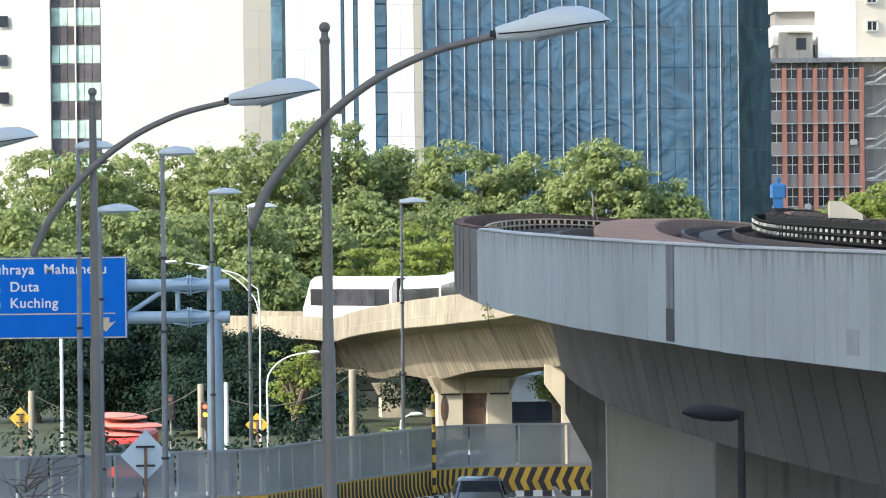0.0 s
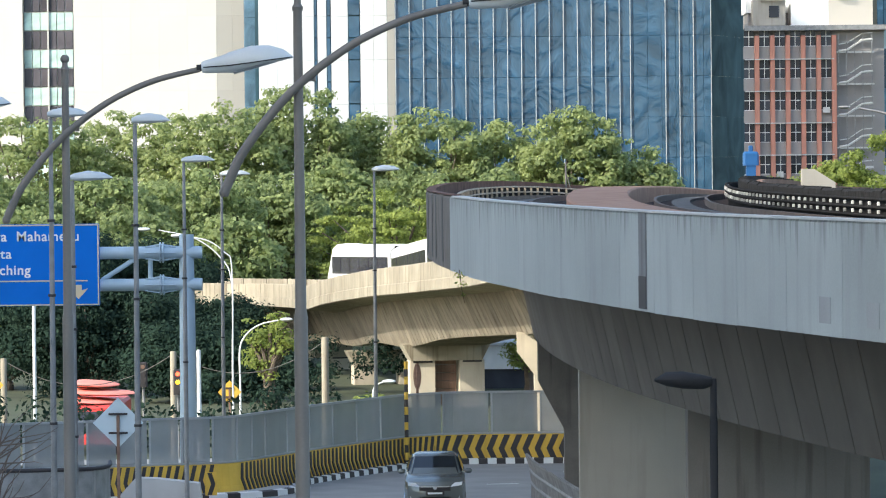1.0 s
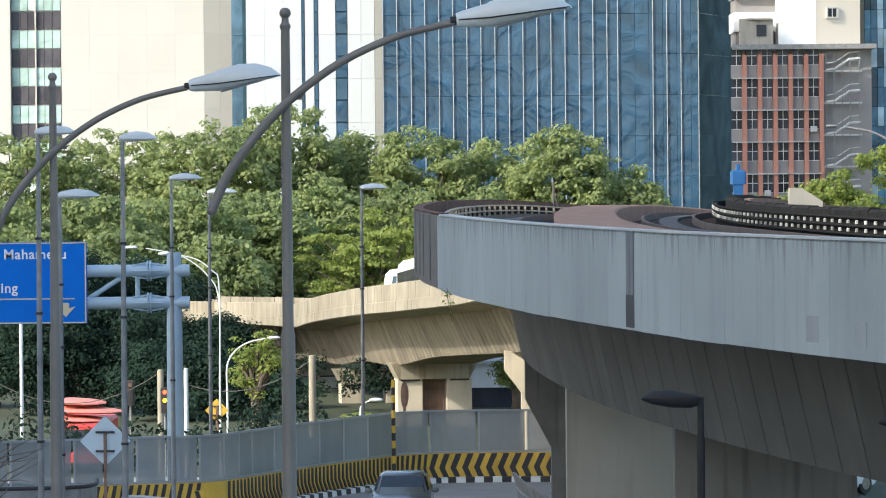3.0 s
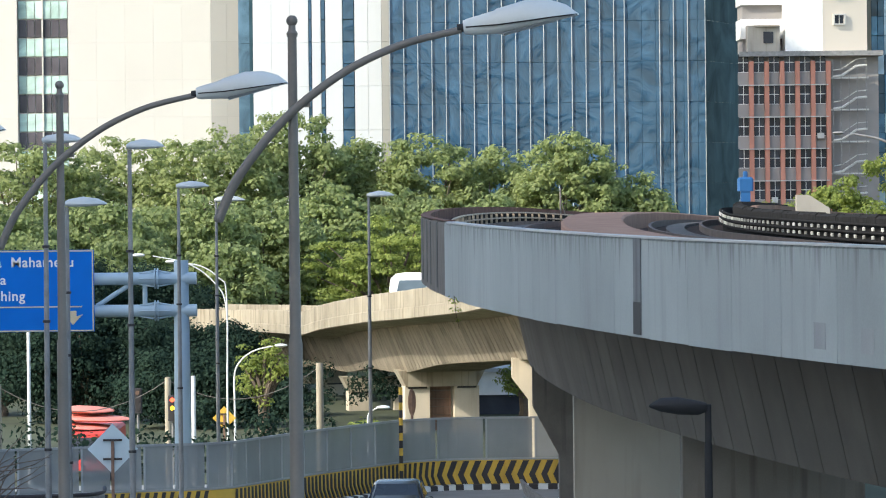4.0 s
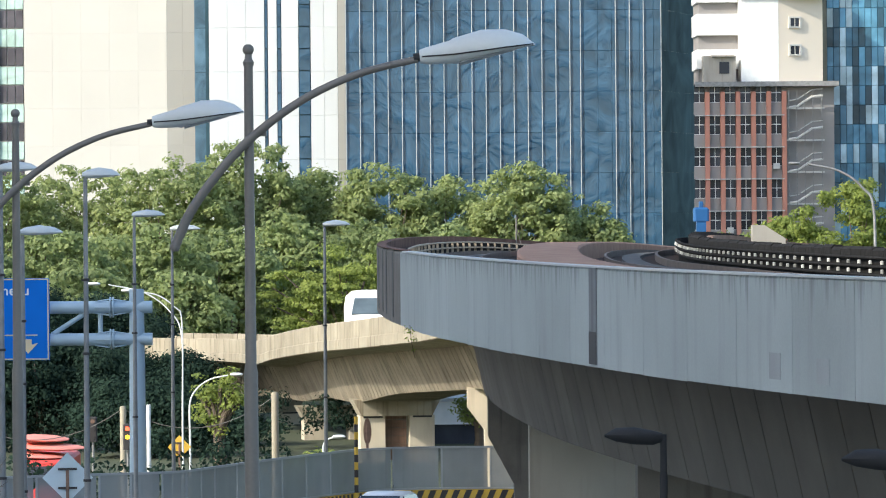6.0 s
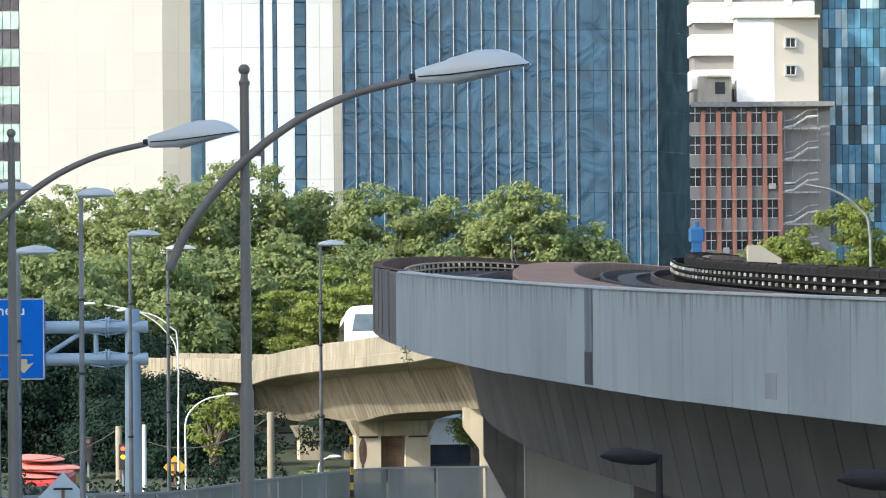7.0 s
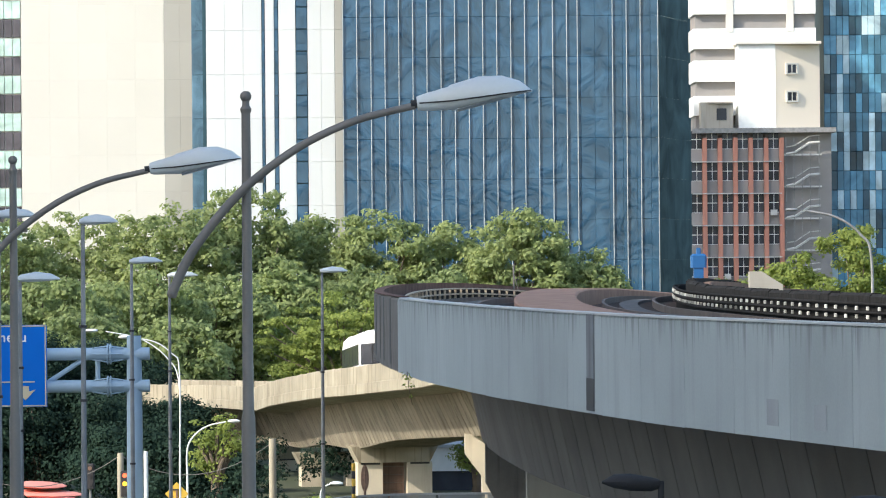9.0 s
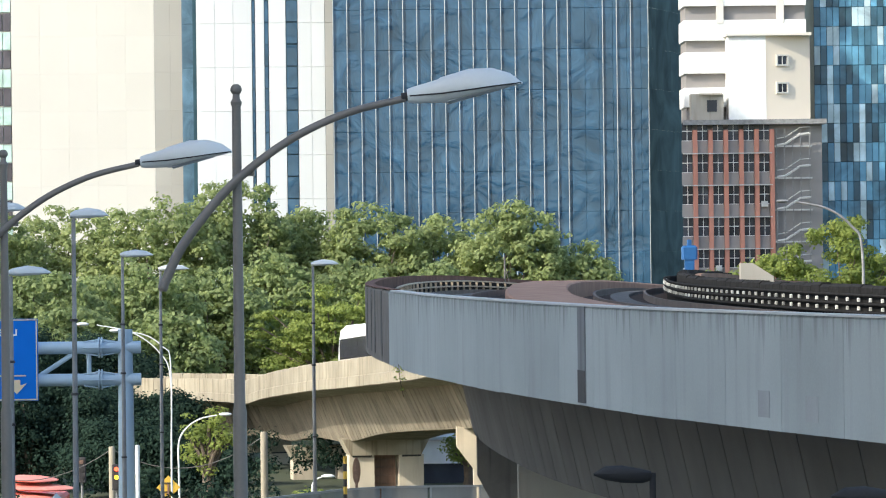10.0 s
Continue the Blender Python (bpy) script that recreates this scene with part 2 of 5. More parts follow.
LEAF_D = leaf_mat("leaf_deep_green", (0.15, 0.20, 0.09), (0.37, 0.43, 0.18), through=0.6)
BLUE_PAINT = mat("bright_blue_paint", (0.012, 0.09, 0.25), 0.5, vary=0.1)
RED_GLOW = glow("red_signal_lens", (1.0, 0.08, 0.03), 2.0)
AMBER_GLOW = glow("amber_signal_lens", (1.0, 0.55, 0.02), 2.0)

# ---------------------------------------------------------------- mesh helpers


class G:
    """Collects boxes, tubes and sweeps into one mesh."""

    def __init__(self):
        self.v, self.f = [], []

    def add(self, verts, faces):
        k = len(self.v)
        self.v += [tuple(p) for p in verts]
        self.f += [[i + k for i in f] for f in faces]
        return self

    def box(self, c, s, rz=0.0, bevel=0.0):
        m = Matrix.Translation(c) @ Matrix.Rotation(radians(rz), 4, "Z")
        x, y, z = s[0] / 2, s[1] / 2, s[2] / 2
        if bevel:
            b = bevel
            ring = [(-x, -y + b), (-x + b, -y), (x - b, -y), (x, -y + b), (x, y - b), (x - b, y), (-x + b, y), (-x, y - b)]
            pts = [Vector((p, q, h)) for h in (-z, z - b) for p, q in ring]
            pts += [Vector((p * (1 - b / x), q * (1 - b / y), z)) for p, q in ring]
            fs = [[i, (i + 1) % 8, 8 + (i + 1) % 8, 8 + i] for i in range(8)]
            fs += [[8 + i, 8 + (i + 1) % 8, 16 + (i + 1) % 8, 16 + i] for i in range(8)]
            fs += [list(range(16, 24)), list(range(7, -1, -1))]
            return self.add([m @ p for p in pts], fs)
        pts = [Vector((a * x, b * y, c2 * z)) for a, b, c2 in
               ((-1, -1, -1), (1, -1, -1), (1, 1, -1), (-1, 1, -1), (-1, -1, 1), (1, -1, 1), (1, 1, 1), (-1, 1, 1))]
        return self.add([m @ p for p in pts], [[3, 2, 1, 0], [4, 5, 6, 7], [0, 1, 5, 4], [1, 2, 6, 5], [2, 3, 7, 6], [3, 0, 4, 7]])

    def tube(self, pts, r, n=10, cap=True):
        pts = [Vector(p) for p in pts]
        rr = r if isinstance(r, (list, tuple)) else [r] * len(pts)
        vs, fs = [], []
        ref = None
        for i, p in enumerate(pts):
            d = (pts[min(i + 1, len(pts) - 1)] - pts[max(i - 1, 0)]).normalized()
            if ref is None:
                ref = Vector((0, 0, 1)) if abs(d.z) < 0.9 else Vector((1, 0, 0))
            a = (ref - d * ref.dot(d)).normalized()
            ref = a
            b = d.cross(a)
            vs += [p + (a * math.cos(2 * math.pi * k / n) + b * math.sin(2 * math.pi * k / n)) * rr[i] for k in range(n)]
        for i in range(len(pts) - 1):
            fs += [[i * n + k, i * n + (k + 1) % n, (i + 1) * n + (k + 1) % n, (i + 1) * n + k] for k in range(n)]
        if cap:
            fs += [list(range(n - 1, -1, -1)), list(range((len(pts) - 1) * n, len(pts) * n))]
        return self.add(vs, fs)

    def prism(self, poly, m, depth):
        """A polygon in the local xz plane, pushed from y = -depth/2 to depth/2 and moved by m."""
        n = len(poly)
        vs = [m @ Vector((x, y, z)) for y in (-depth / 2, depth / 2) for x, z in poly]
        fs = [list(range(n)), list(range(2 * n - 1, n - 1, -1))] + [[(i + 1) % n, i, n + i, n + (i + 1) % n] for i in range(n)]
        return self.add(vs, fs)

    def loft(self, rings, cap=True):
        n = len(rings[0])
        vs = [p for r in rings for p in r]
        fs = [[i * n + k, i * n + (k + 1) % n, (i + 1) * n + (k + 1) % n, (i + 1) * n + k] for i in range(len(rings) - 1) for k in range(n)]
        if cap:
            fs += [list(range(n - 1, -1, -1)), list(range((len(rings) - 1) * n, len(rings) * n))]
        return self.add(vs, fs)

    def ball(self, c, r, n=12, sz=1.0):
        rings = []
        for i in range(1, n // 2):
            a = math.pi * i / (n // 2)
            rings.append([Vector(c) + Vector((r * math.sin(a) * math.cos(2 * math.pi * k / n), r * math.sin(a) * math.sin(2 * math.pi * k / n), -r * sz * math.cos(a))) for k in range(n)])
        return self.loft(rings)

    def data(self, name, material, smooth=False):
        me = bpy.data.meshes.new(name)
        me.from_pydata(self.v, [], self.f)
        bm = bmesh.new()
        bm.from_mesh(me)
        if len(self.f) < 40000:
            bmesh.ops.recalc_face_normals(bm, faces=bm.faces)
        bm.to_mesh(me)
        bm.free()
        if smooth:
            me.polygons.foreach_set("use_smooth", [True] * len(me.polygons))
            try:
                me.set_sharp_from_angle(angle=radians(38))
            except AttributeError:
                pass
        me.materials.append(material)
        return me


def part(name, g, material, parent=None, label="", smooth=False, kind=""):
    ob = new(name, g.data(name, material, smooth) if isinstance(g, G) else g)
    if parent:
        ob.parent = parent
    return tagged(ob, label, kind=kind)


def thing(name, loc, label, category, group="", kind="", rz=0.0):
    ob = new(name)
    ob.empty_display_size = 0.2
    ob.matrix_basis = pose(*loc, 0, 0, rz)
    return tagged(ob, label, category, group, kind)


def structure(name, g, material, label="", category=""):
    return tagged(part(name, g, material), label, category, "", "structure")

# ---------------------------------------------------------------- ground and road
LOW = -3.6                                   # level of the land beyond the road's edge


def ground_sheet():
    g = G()
    ys = [-120, 20, 60, 100, 129.5, 131, 140, 160, 200, 260, 400, 800, 4000]
    xs = [-3000, -200, -60, -20, 0, 20, 60, 200, 3000]
    for y in ys:
        for x in xs:
            g.v.append((x, y, -0.03 if y <= 129.5 else (-0.4 if y == 131 else LOW)))
    n = len(xs)
    g.f = [[j * n + i, j * n + i + 1, (j + 1) * n + i + 1, (j + 1) * n + i] for j in range(len(ys) - 1) for i in range(n - 1)]
    structure("ground", g, GROUND, "dark soil and grass below the road embankment", "ground")


ground_sheet()


def arc(pts, step=0.5):
    """Smooth line through a few points, evenly stepped."""
    pts = [np.array(p, float) for p in pts]
    ext = [2 * pts[0] - pts[1]] + pts + [2 * pts[-1] - pts[-2]]
    fine = []
    for i in range(1, len(ext) - 2):
        p0, p1, p2, p3 = ext[i - 1:i + 3]
        for k in range(40):
            t = k / 40
            fine.append(0.5 * (2 * p1 + (p2 - p0) * t + (2 * p0 - 5 * p1 + 4 * p2 - p3) * t * t + (3 * p1 - p0 - 3 * p2 + p3) * t ** 3))
    fine.append(pts[-1])
    fine = np.array(fine)
    d = np.concatenate([[0], np.cumsum(np.linalg.norm(np.diff(fine, axis=0), axis=1))])
    s = np.arange(0, d[-1], step)
    return np.stack([np.interp(s, d, fine[:, k]) for k in range(fine.shape[1])], 1)


BARRIER = arc([(-22, 111.5), (-12.5, 114.5), (-8, 116.2), (-6.7, 116.6), (-5.9, 117.2), (-5.1, 119.0), (-3.7, 122.3), (-1.6, 126.4), (-0.7, 127.6), (0.6, 128.2), (3.7, 128.2), (12, 127.2)], 0.1)


def side(line):
    d = np.gradient(line, axis=0)
    d /= np.linalg.norm(d[:, :2], axis=1)[:, None]
    return np.stack([d[:, 1], -d[:, 0]], 1)      # to the right of the line's way


BN = side(BARRIER)


def strip(g, line, nrm, profile, i0, i1, every=1, closed=True):
    """Sweeps a profile of (offset to the right, height) along a line on the ground."""
    idx = list(range(i0, i1, every))
    if idx[-1] != i1:
        idx.append(i1)
    rings = [[Vector((line[i][0] + nrm[i][0] * o, line[i][1] + nrm[i][1] * o, h)) for o, h in profile] for i in idx]
    g.loft(rings, cap=closed)
    return g


def road():
    g = G()
    n = len(BARRIER)
    vs = []
    for i in range(0, n, 10):
        vs.append((BARRIER[i][0] + BN[i][0] * 0.3, BARRIER[i][1] + BN[i][1] * 0.3, 0.0))
        vs.append((BARRIER[i][0], 20.0, 0.0))
    g.v = vs
    g.f = [[2 * i, 2 * i + 1, 2 * i + 3, 2 * i + 2] for i in range(len(vs) // 2 - 1)]
    structure("road", g, ASPHALT, "grey worn asphalt road bending behind a striped barrier", "road")
    g = G()
    for x, y, a in ((1.6, 119.5, 100), (-0.4, 112.0, 110), (3.9, 124.0, 95)):
        g.box((x, y, 0.012), (0.9, 0.1, 0.01), a - 90)
    tagged(part("lane_marking", g, WHITE), "short white painted dashes on the asphalt", "road marking", "", "stuff")
    g = G()
    strip(g, BARRIER, BN, [(0.0, -0.2), (1.35, -0.2), (1.35, 0.09), (0.0, 0.09)], 60, 192, 3)
    structure("pavement", g, KERB, "light concrete footway beside the kerb", "pavement")


road()


def lower_road():
    g = G()
    g.box((0, 136.2, -0.75), (400, 7.2, 0.3))
    structure("lower_road", g, ASPHALT, "grey asphalt road running behind the hoarding", "road")


lower_road()


def barrier():
    """Concrete barrier with a raised chevron in yellow and black, kerb stones at its foot, and mesh hoarding on top."""
    b = thing("road_barrier", (0, 0, 0), "concrete barrier painted in yellow and black chevrons", "barrier")
    n = len(BARRIER)
    g = G()
    strip(g, BARRIER, BN, [(0.0, 0), (0.28, 0), (0.2, 0.25), (0.12, 0.86), (-0.12, 0.86), (-0.2, 0.0)], 0, n - 1, 2)
    part("barrier_wall", g, YELLOW, b, "yellow painted concrete")
    starts, k0 = [20.0 + q * 2.4 for q in range(60)], 172.0
    while k0 < n - 14:
        starts.append(k0)
        k0 += 2.4 if k0 < 292 else 3.7
    for base in starts:
        w, lean = (1.1, 1.1) if base < 292 else (1.85, 1.9)
        g = G()
        vs = []
        for q, (o, h) in enumerate(((0.283, 0.02), (0.196, 0.43), (0.128, 0.85))):
            shift = lean if q != 1 else 0.0
            for e in (0.0, w):
                i = base + shift + e
                a = int(i)
                fr = i - a
                p = BARRIER[a] * (1 - fr) + BARRIER[a + 1] * fr
                nn = BN[a]
                oo = o + 0.006
                vs.append(Vector((p[0] + nn[0] * oo, p[1] + nn[1] * oo, h)))
        back = [v - Vector((BN[int(base)][0], BN[int(base)][1], 0)) * 0.02 for v in vs]
        g.add(vs + back, [[0, 1, 3, 2], [2, 3, 5, 4], [0, 2, 8, 6], [2, 4, 10, 8], [1, 7, 9, 3], [3, 9, 11, 5], [6, 8, 9, 7], [8, 10, 11, 9]])
        part("chevron", g, STRIPE, b)
    # kerb stones in black and white
    kb = thing("kerb", (0, 0, 0), "kerb stones painted black and white in turn", "kerb", kind="structure")
    for c in range(0, 78):
        i = 150 + c * 3
        o = 1.35 if i < 175 else max(0.45, 1.35 - (i - 175) * 0.03)
        g = G()
        pr = [(o, -0.05), (o + 0.22, -0.05), (o + 0.2, 0.15), (o, 0.17)]
        strip(g, BARRIER, BN, pr, i, i + 3, 1)
        part("kerb_stone", g, WHITE if c % 2 else STRIPE, kb)
    h = thing("hoarding", (0, 0, 0), "grey see-through mesh hoarding panels standing on the barrier", "fence")
    i = 2
    while i + 16 < n:
        g = G()
        step = 9 if i < 190 else 15
        strip(g, BARRIER, BN, [(0.03, 0.87), (0.03, 2.14), (-0.01, 2.14), (-0.01, 0.87)], i, i + step - 1, 3)
        part("hoarding_panel", g, MESH, h)
        g = G()
        g.box((BARRIER[i][0], BARRIER[i][1], 1.5), (0.06, 0.06, 1.30), 0)
        part("hoarding_post", g, HOARD, h)
        i += step
    for z in (0.9, 2.15):
        g = G()
        strip(g, BARRIER, BN, [(0.06, z - 0.03), (0.06, z + 0.03), (-0.04, z + 0.03), (-0.04, z - 0.03)], 0, n - 1, 3)
        part("hoarding_rail", g, HOARD, h)


def mesh_material():
    """Perforated grey sheet: fine holes let part of the light through."""
    m = HOARD.copy()
    m.name = "perforated_grey_sheet"
    n, l = m.node_tree.nodes, m.node_tree.links
    t = n.new("ShaderNodeBsdfTransparent")
    ms = n.new("ShaderNodeMixShader")
    ms.inputs[0].default_value = 0.32
    l.new(n["Principled BSDF"].outputs[0], ms.inputs[1])
    l.new(t.outputs[0], ms.inputs[2])
    l.new(ms.outputs[0], n["Material Output"].inputs["Surface"])
    return m


MESH = mesh_material()
barrier()

# ---------------------------------------------------------------- viaducts
class Line:
    """The outer top edge of a viaduct's near parapet; the deck lies to the right of its way."""

    def __init__(self, pts):
        self.p = arc(pts, 0.5)
        self.n = side(self.p)
        self.count = len(self.p)

    def at(self, i, o, h):
        a = max(0, min(int(i), self.count - 2))
        fr = i - a
        p = self.p[a] * (1 - fr) + self.p[a + 1] * fr
        n = self.n[a] * (1 - fr) + self.n[a + 1] * fr
        return Vector((p[0] + n[0] * o, p[1] + n[1] * o, p[2] + h))

    def near(self, x, y):
        return int(np.argmin(np.hypot(self.p[:, 0] - x, self.p[:, 1] - y)))

    def sweep(self, profile, i0=0, i1=None, every=2):
        i1 = self.count - 1 if i1 is None else i1
        idx = list(range(i0, i1, every)) + [i1]
        return G().loft([[self.at(i, o, h) for o, h in profile] for i in idx])


def edge_x(y):
    return 214.56 - math.sqrt(215 ** 2 - (y - 108) ** 2)


NEAR = Line([(edge_x(y), y, z) for y, z in ((34, 8.32), (45, 8.32), (56, 8.33), (67, 8.34), (79, 8.38), (91, 8.42), (108, 8.45), (125, 8.52), (142, 8.45), (158, 8.15), (168, 7.95))])
FARV = Line([(110, 176, 4.2), (40, 175, 4.2), (20, 174.5, 4.5), (9, 175.2, 5.1), (4.2, 176.8, 5.4), (2.53, 179.6, 5.43), (1.12, 186.3, 5.0), (-0.39, 194.4, 4.6), (-2.06, 203.6, 4.16), (-3.58, 212.8, 3.76), (-5.24, 223.1, 3.24),
             (-6.75, 233.5, 2.67), (-7.96, 241.5, 2.13), (-9.18, 248.4, 2.0), (-11.12, 254.7, 1.9), (-13.26, 259.9, 1.77), (-20, 268, 1.7), (-34, 276, 1.7)])
BRANCH = arc([(-1.9, 330, -2.2), (-1.75, 300, -1.0), (-1.62, 270, 0.1), (-1.58, 255, 0.5), (-1.53, 241, 1.05), (-1.45, 230, 1.75), (-1.2, 222, 2.2), (-0.55, 215, 2.5), (0.75, 208, 2.8), (3.0, 201.5, 3.1), (7.2, 196, 3.4), (18, 191.5, 3.7), (60, 190, 3.7)], 0.5)
WIDTH = 9.2
TRACKS = (1.95, 6.85)


def i_at(y):
    return int(np.argmin(np.abs(NEAR.p[:, 1] - y)))


def viaduct(L, label, far):
    fl = -1.34 if far else -0.75             # deck floor below the parapet top
    v = thing("railway_viaduct", tuple(L.p[0]), label, "viaduct")
    inv = Vector(v.location)
    last = L.count - 1

    def put(name, g, material, text=""):
        g.v = [tuple(Vector(p) - inv) for p in g.v]
        return part(name, g, material, v, text)

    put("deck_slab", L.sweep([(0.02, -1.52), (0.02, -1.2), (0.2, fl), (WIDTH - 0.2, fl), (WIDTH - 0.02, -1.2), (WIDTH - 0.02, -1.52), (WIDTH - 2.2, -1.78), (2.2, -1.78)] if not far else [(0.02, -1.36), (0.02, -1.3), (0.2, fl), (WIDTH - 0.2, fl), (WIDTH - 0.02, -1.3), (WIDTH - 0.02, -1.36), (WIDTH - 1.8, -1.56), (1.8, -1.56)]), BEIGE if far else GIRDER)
    dark0, dark1 = i_at(91.5), i_at(150)
    step = 3 if far else 5
    for i in range(0, last - step, step):
        dark = not far and dark0 <= i <= dark1
        m = BEIGE if far else (DARK_CONCRETE if dark else GREY_PAINT)
        dz, dl = random.uniform(-0.012, 0.012), random.uniform(-0.008, 0.008)
        a, b = i + (0.035 if far else 0.012), i + step - (0.035 if far else 0.012)
        prof = [(0.0, -1.63 + dl), (0.0, -0.9), (0.0, -0.42), (-0.003, -0.05 + dz), (0.02, dz), (0.19, dz), (0.22, fl + 0.01), (0.05, fl - 0.05)]
        if far:
            prof = [(-0.04, -1.34 + dl), (-0.04, -0.86), (0.0, -0.83), (0.0, -0.05 + dz), (0.02, dz), (0.19, dz), (0.22, fl + 0.01), (0.05, fl - 0.05)]
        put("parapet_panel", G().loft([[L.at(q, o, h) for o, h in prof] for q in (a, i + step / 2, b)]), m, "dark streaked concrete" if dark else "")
        prof = [(WIDTH, -1.52), (WIDTH, dz), (WIDTH - 0.2, dz), (WIDTH - 0.22, fl + 0.01)]
        put("parapet_panel", G().loft([[L.at(q, o, h) for o, h in prof] for q in (a, i + step / 2, b)]), BEIGE if far else RUST, "" if far else "rust-stained concrete")
    if far:
        b = Line([tuple(p) for p in BRANCH[40:200:10]])
        put("branch_deck", b.sweep([(-2.1, -0.02), (2.1, -0.02), (2.1, -0.5), (-2.1, -0.5)], 0, None, 2), GIRDER, "dark branch deck joining from behind")
    if not far:
        put("parapet_lining", L.sweep([(0.225, -0.74), (0.225, 0.002), (0.0, 0.02), (0.0, 0.035), (0.25, 0.035), (0.25, -0.74)], dark0 + 2, i_at(200), 1), LINING, "rust-brown inner face")
        put("parapet_cap", L.sweep([(-0.025, -0.012), (-0.025, 0.022), (0.22, 0.022), (0.22, -0.012)], 0, dark0, 1), KERB, "pale worn concrete edge")
        for y, w in ((95.2, 1), (98.0, 1), (99.8, 1), (103.0, 2)):
            j = i_at(y)
            put("stain_streak", L.sweep([(-0.008, -1.5), (-0.008, -0.03), (0.0, -0.03), (0.0, -1.5)], j, j + w, 1), STRIPE, "black water streak")
        for y0, y1, h0, h1 in ((58.2, 58.8, -1.45, -1.08), (56.6, 57.1, -1.45, -1.10)):
            put("repaint_patch", L.sweep([(-0.006, h0), (-0.006, h1), (0.0, h1), (0.0, h0)], i_at(y0), max(i_at(y1), i_at(y0) + 1), 1), PATCH, "darker repainted patch")
        j = L.near(3.2, 68.0)
        put("joint_cover", L.sweep([(-0.02, -1.58), (-0.02, 0.0), (0.0, 0.0), (0.0, -1.58)], j, j + 1, 1), STAIN, "dark water-stained joint")
        put("joint_cover", L.sweep([(-0.026, -1.58), (-0.026, -1.05), (-0.02, -1.05), (-0.02, -1.58)], j, j + 1, 1), STRIPE, "black patch at the joint")
    top = -1.74
    o1, h1 = (1.8, -1.47) if far else (2.25, -1.60)

    def section(i, grow=0.0):
        """Girder outline; the far one is deeper over its piers."""
        y = L.p[max(0, min(int(i), last))][1]
        low = -3.5 - 0.42 * math.exp(-((y - 219) / 9) ** 2) if far else -3.82
        a, b = o1 + grow, 2.75 + grow
        return [L.at(i, o, h) for o, h in ((a, h1 - grow * 0.2), (2.6, top - grow * 0.2), (WIDTH - 2.6, top - grow * 0.2), (WIDTH - a, h1 - grow * 0.2), (WIDTH - b, low + grow * 0.3), (b, low + grow * 0.3))]

    seg = 2 if far else 3
    gap = 0.1 if far else 0.05
    for i in range(0, last - seg, seg):
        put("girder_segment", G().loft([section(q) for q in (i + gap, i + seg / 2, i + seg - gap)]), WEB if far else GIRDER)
    put("girder_core", G().loft([section(i, 0.1) for i in range(0, last + 1, 2)]), DARK_CONCRETE)
    g = G()
    rings = []
    for i in range(0, last + 1):
        k = 0.0 if far else max(0.0, min(1.0, (L.p[i][1] - 84) / 52))
        wt = fl + 0.33 + 0.24 * k * k * (3 - 2 * k)
        rings.append([L.at(i, o, h) for o, h in ((3.68, fl - 0.05), (3.68, wt - 0.04), (3.74, wt), (5.34, wt), (5.4, wt - 0.04), (5.4, fl - 0.05))])
    put("walkway", g.loft(rings), TAN, "dusty brown raised walkway")
    for o in TRACKS:
        put("track_bed", L.sweep([(o - 1.45, fl - 0.01), (o - 1.4, fl + 0.06), (o - 1.0, fl + 0.13), (o + 1.0, fl + 0.13), (o + 1.4, fl + 0.06), (o + 1.45, fl - 0.01)]), BALLAST)
        if not far:
            put("power_rail", L.sweep([(o - 0.26, fl + 0.12), (o - 0.26, fl + 0.21), (o + 0.26, fl + 0.21), (o + 0.26, fl + 0.12)], 0, last, 1), SADDLE, "dull grey slab between the rails")
        for s in (-0.72, 0.72):
            put("rail", L.sweep([(o + s - 0.04, fl + 0.13), (o + s - 0.04, fl + 0.31), (o + s + 0.04, fl + 0.31), (o + s + 0.04, fl + 0.13)], 0, last, 1), RAIL)


SADDLE = mat("dull_grey_track_slab", (0.12, 0.115, 0.11), 0.95, spec=0.05, vary=0.3, scale=2, stain=0.4, stain_color=(0.06, 0.05, 0.045))
LINING = mat("rusty_lining", (0.15, 0.085, 0.065), 0.95, spec=0.1, vary=0.35, stain=0.6, stain_color=(0.05, 0.035, 0.03), streak=3)
TAN = mat("dusty_brown_walkway", (0.34, 0.205, 0.145), 0.95, spec=0.1, vary=0.22, scale=1.5, stain=0.3, stain_color=(0.12, 0.08, 0.06))
STAIN = mat("water_stained_concrete", (0.16, 0.165, 0.17), 0.85, vary=0.2, stain=0.6)
viaduct(NEAR, "curving railway viaduct with a tall grey painted concrete parapet", False)
viaduct(FARV, "sunlit beige concrete railway viaduct, streaked with dirt", True)


# Darker overall than PIER, with streaky stains.
DARK_PIER = mat("dark_stained_pier_concrete", (0.20, 0.185, 0.165), 0.9, spec=0.1, vary=0.2, scale=0.6, stain=0.7, stain_color=(0.07, 0.06, 0.05), streak=1.5)

CLIP = mat("pale_cable_clip", (0.42, 0.41, 0.38), 0.8, vary=0.5, scale=5, per_piece=0.5)


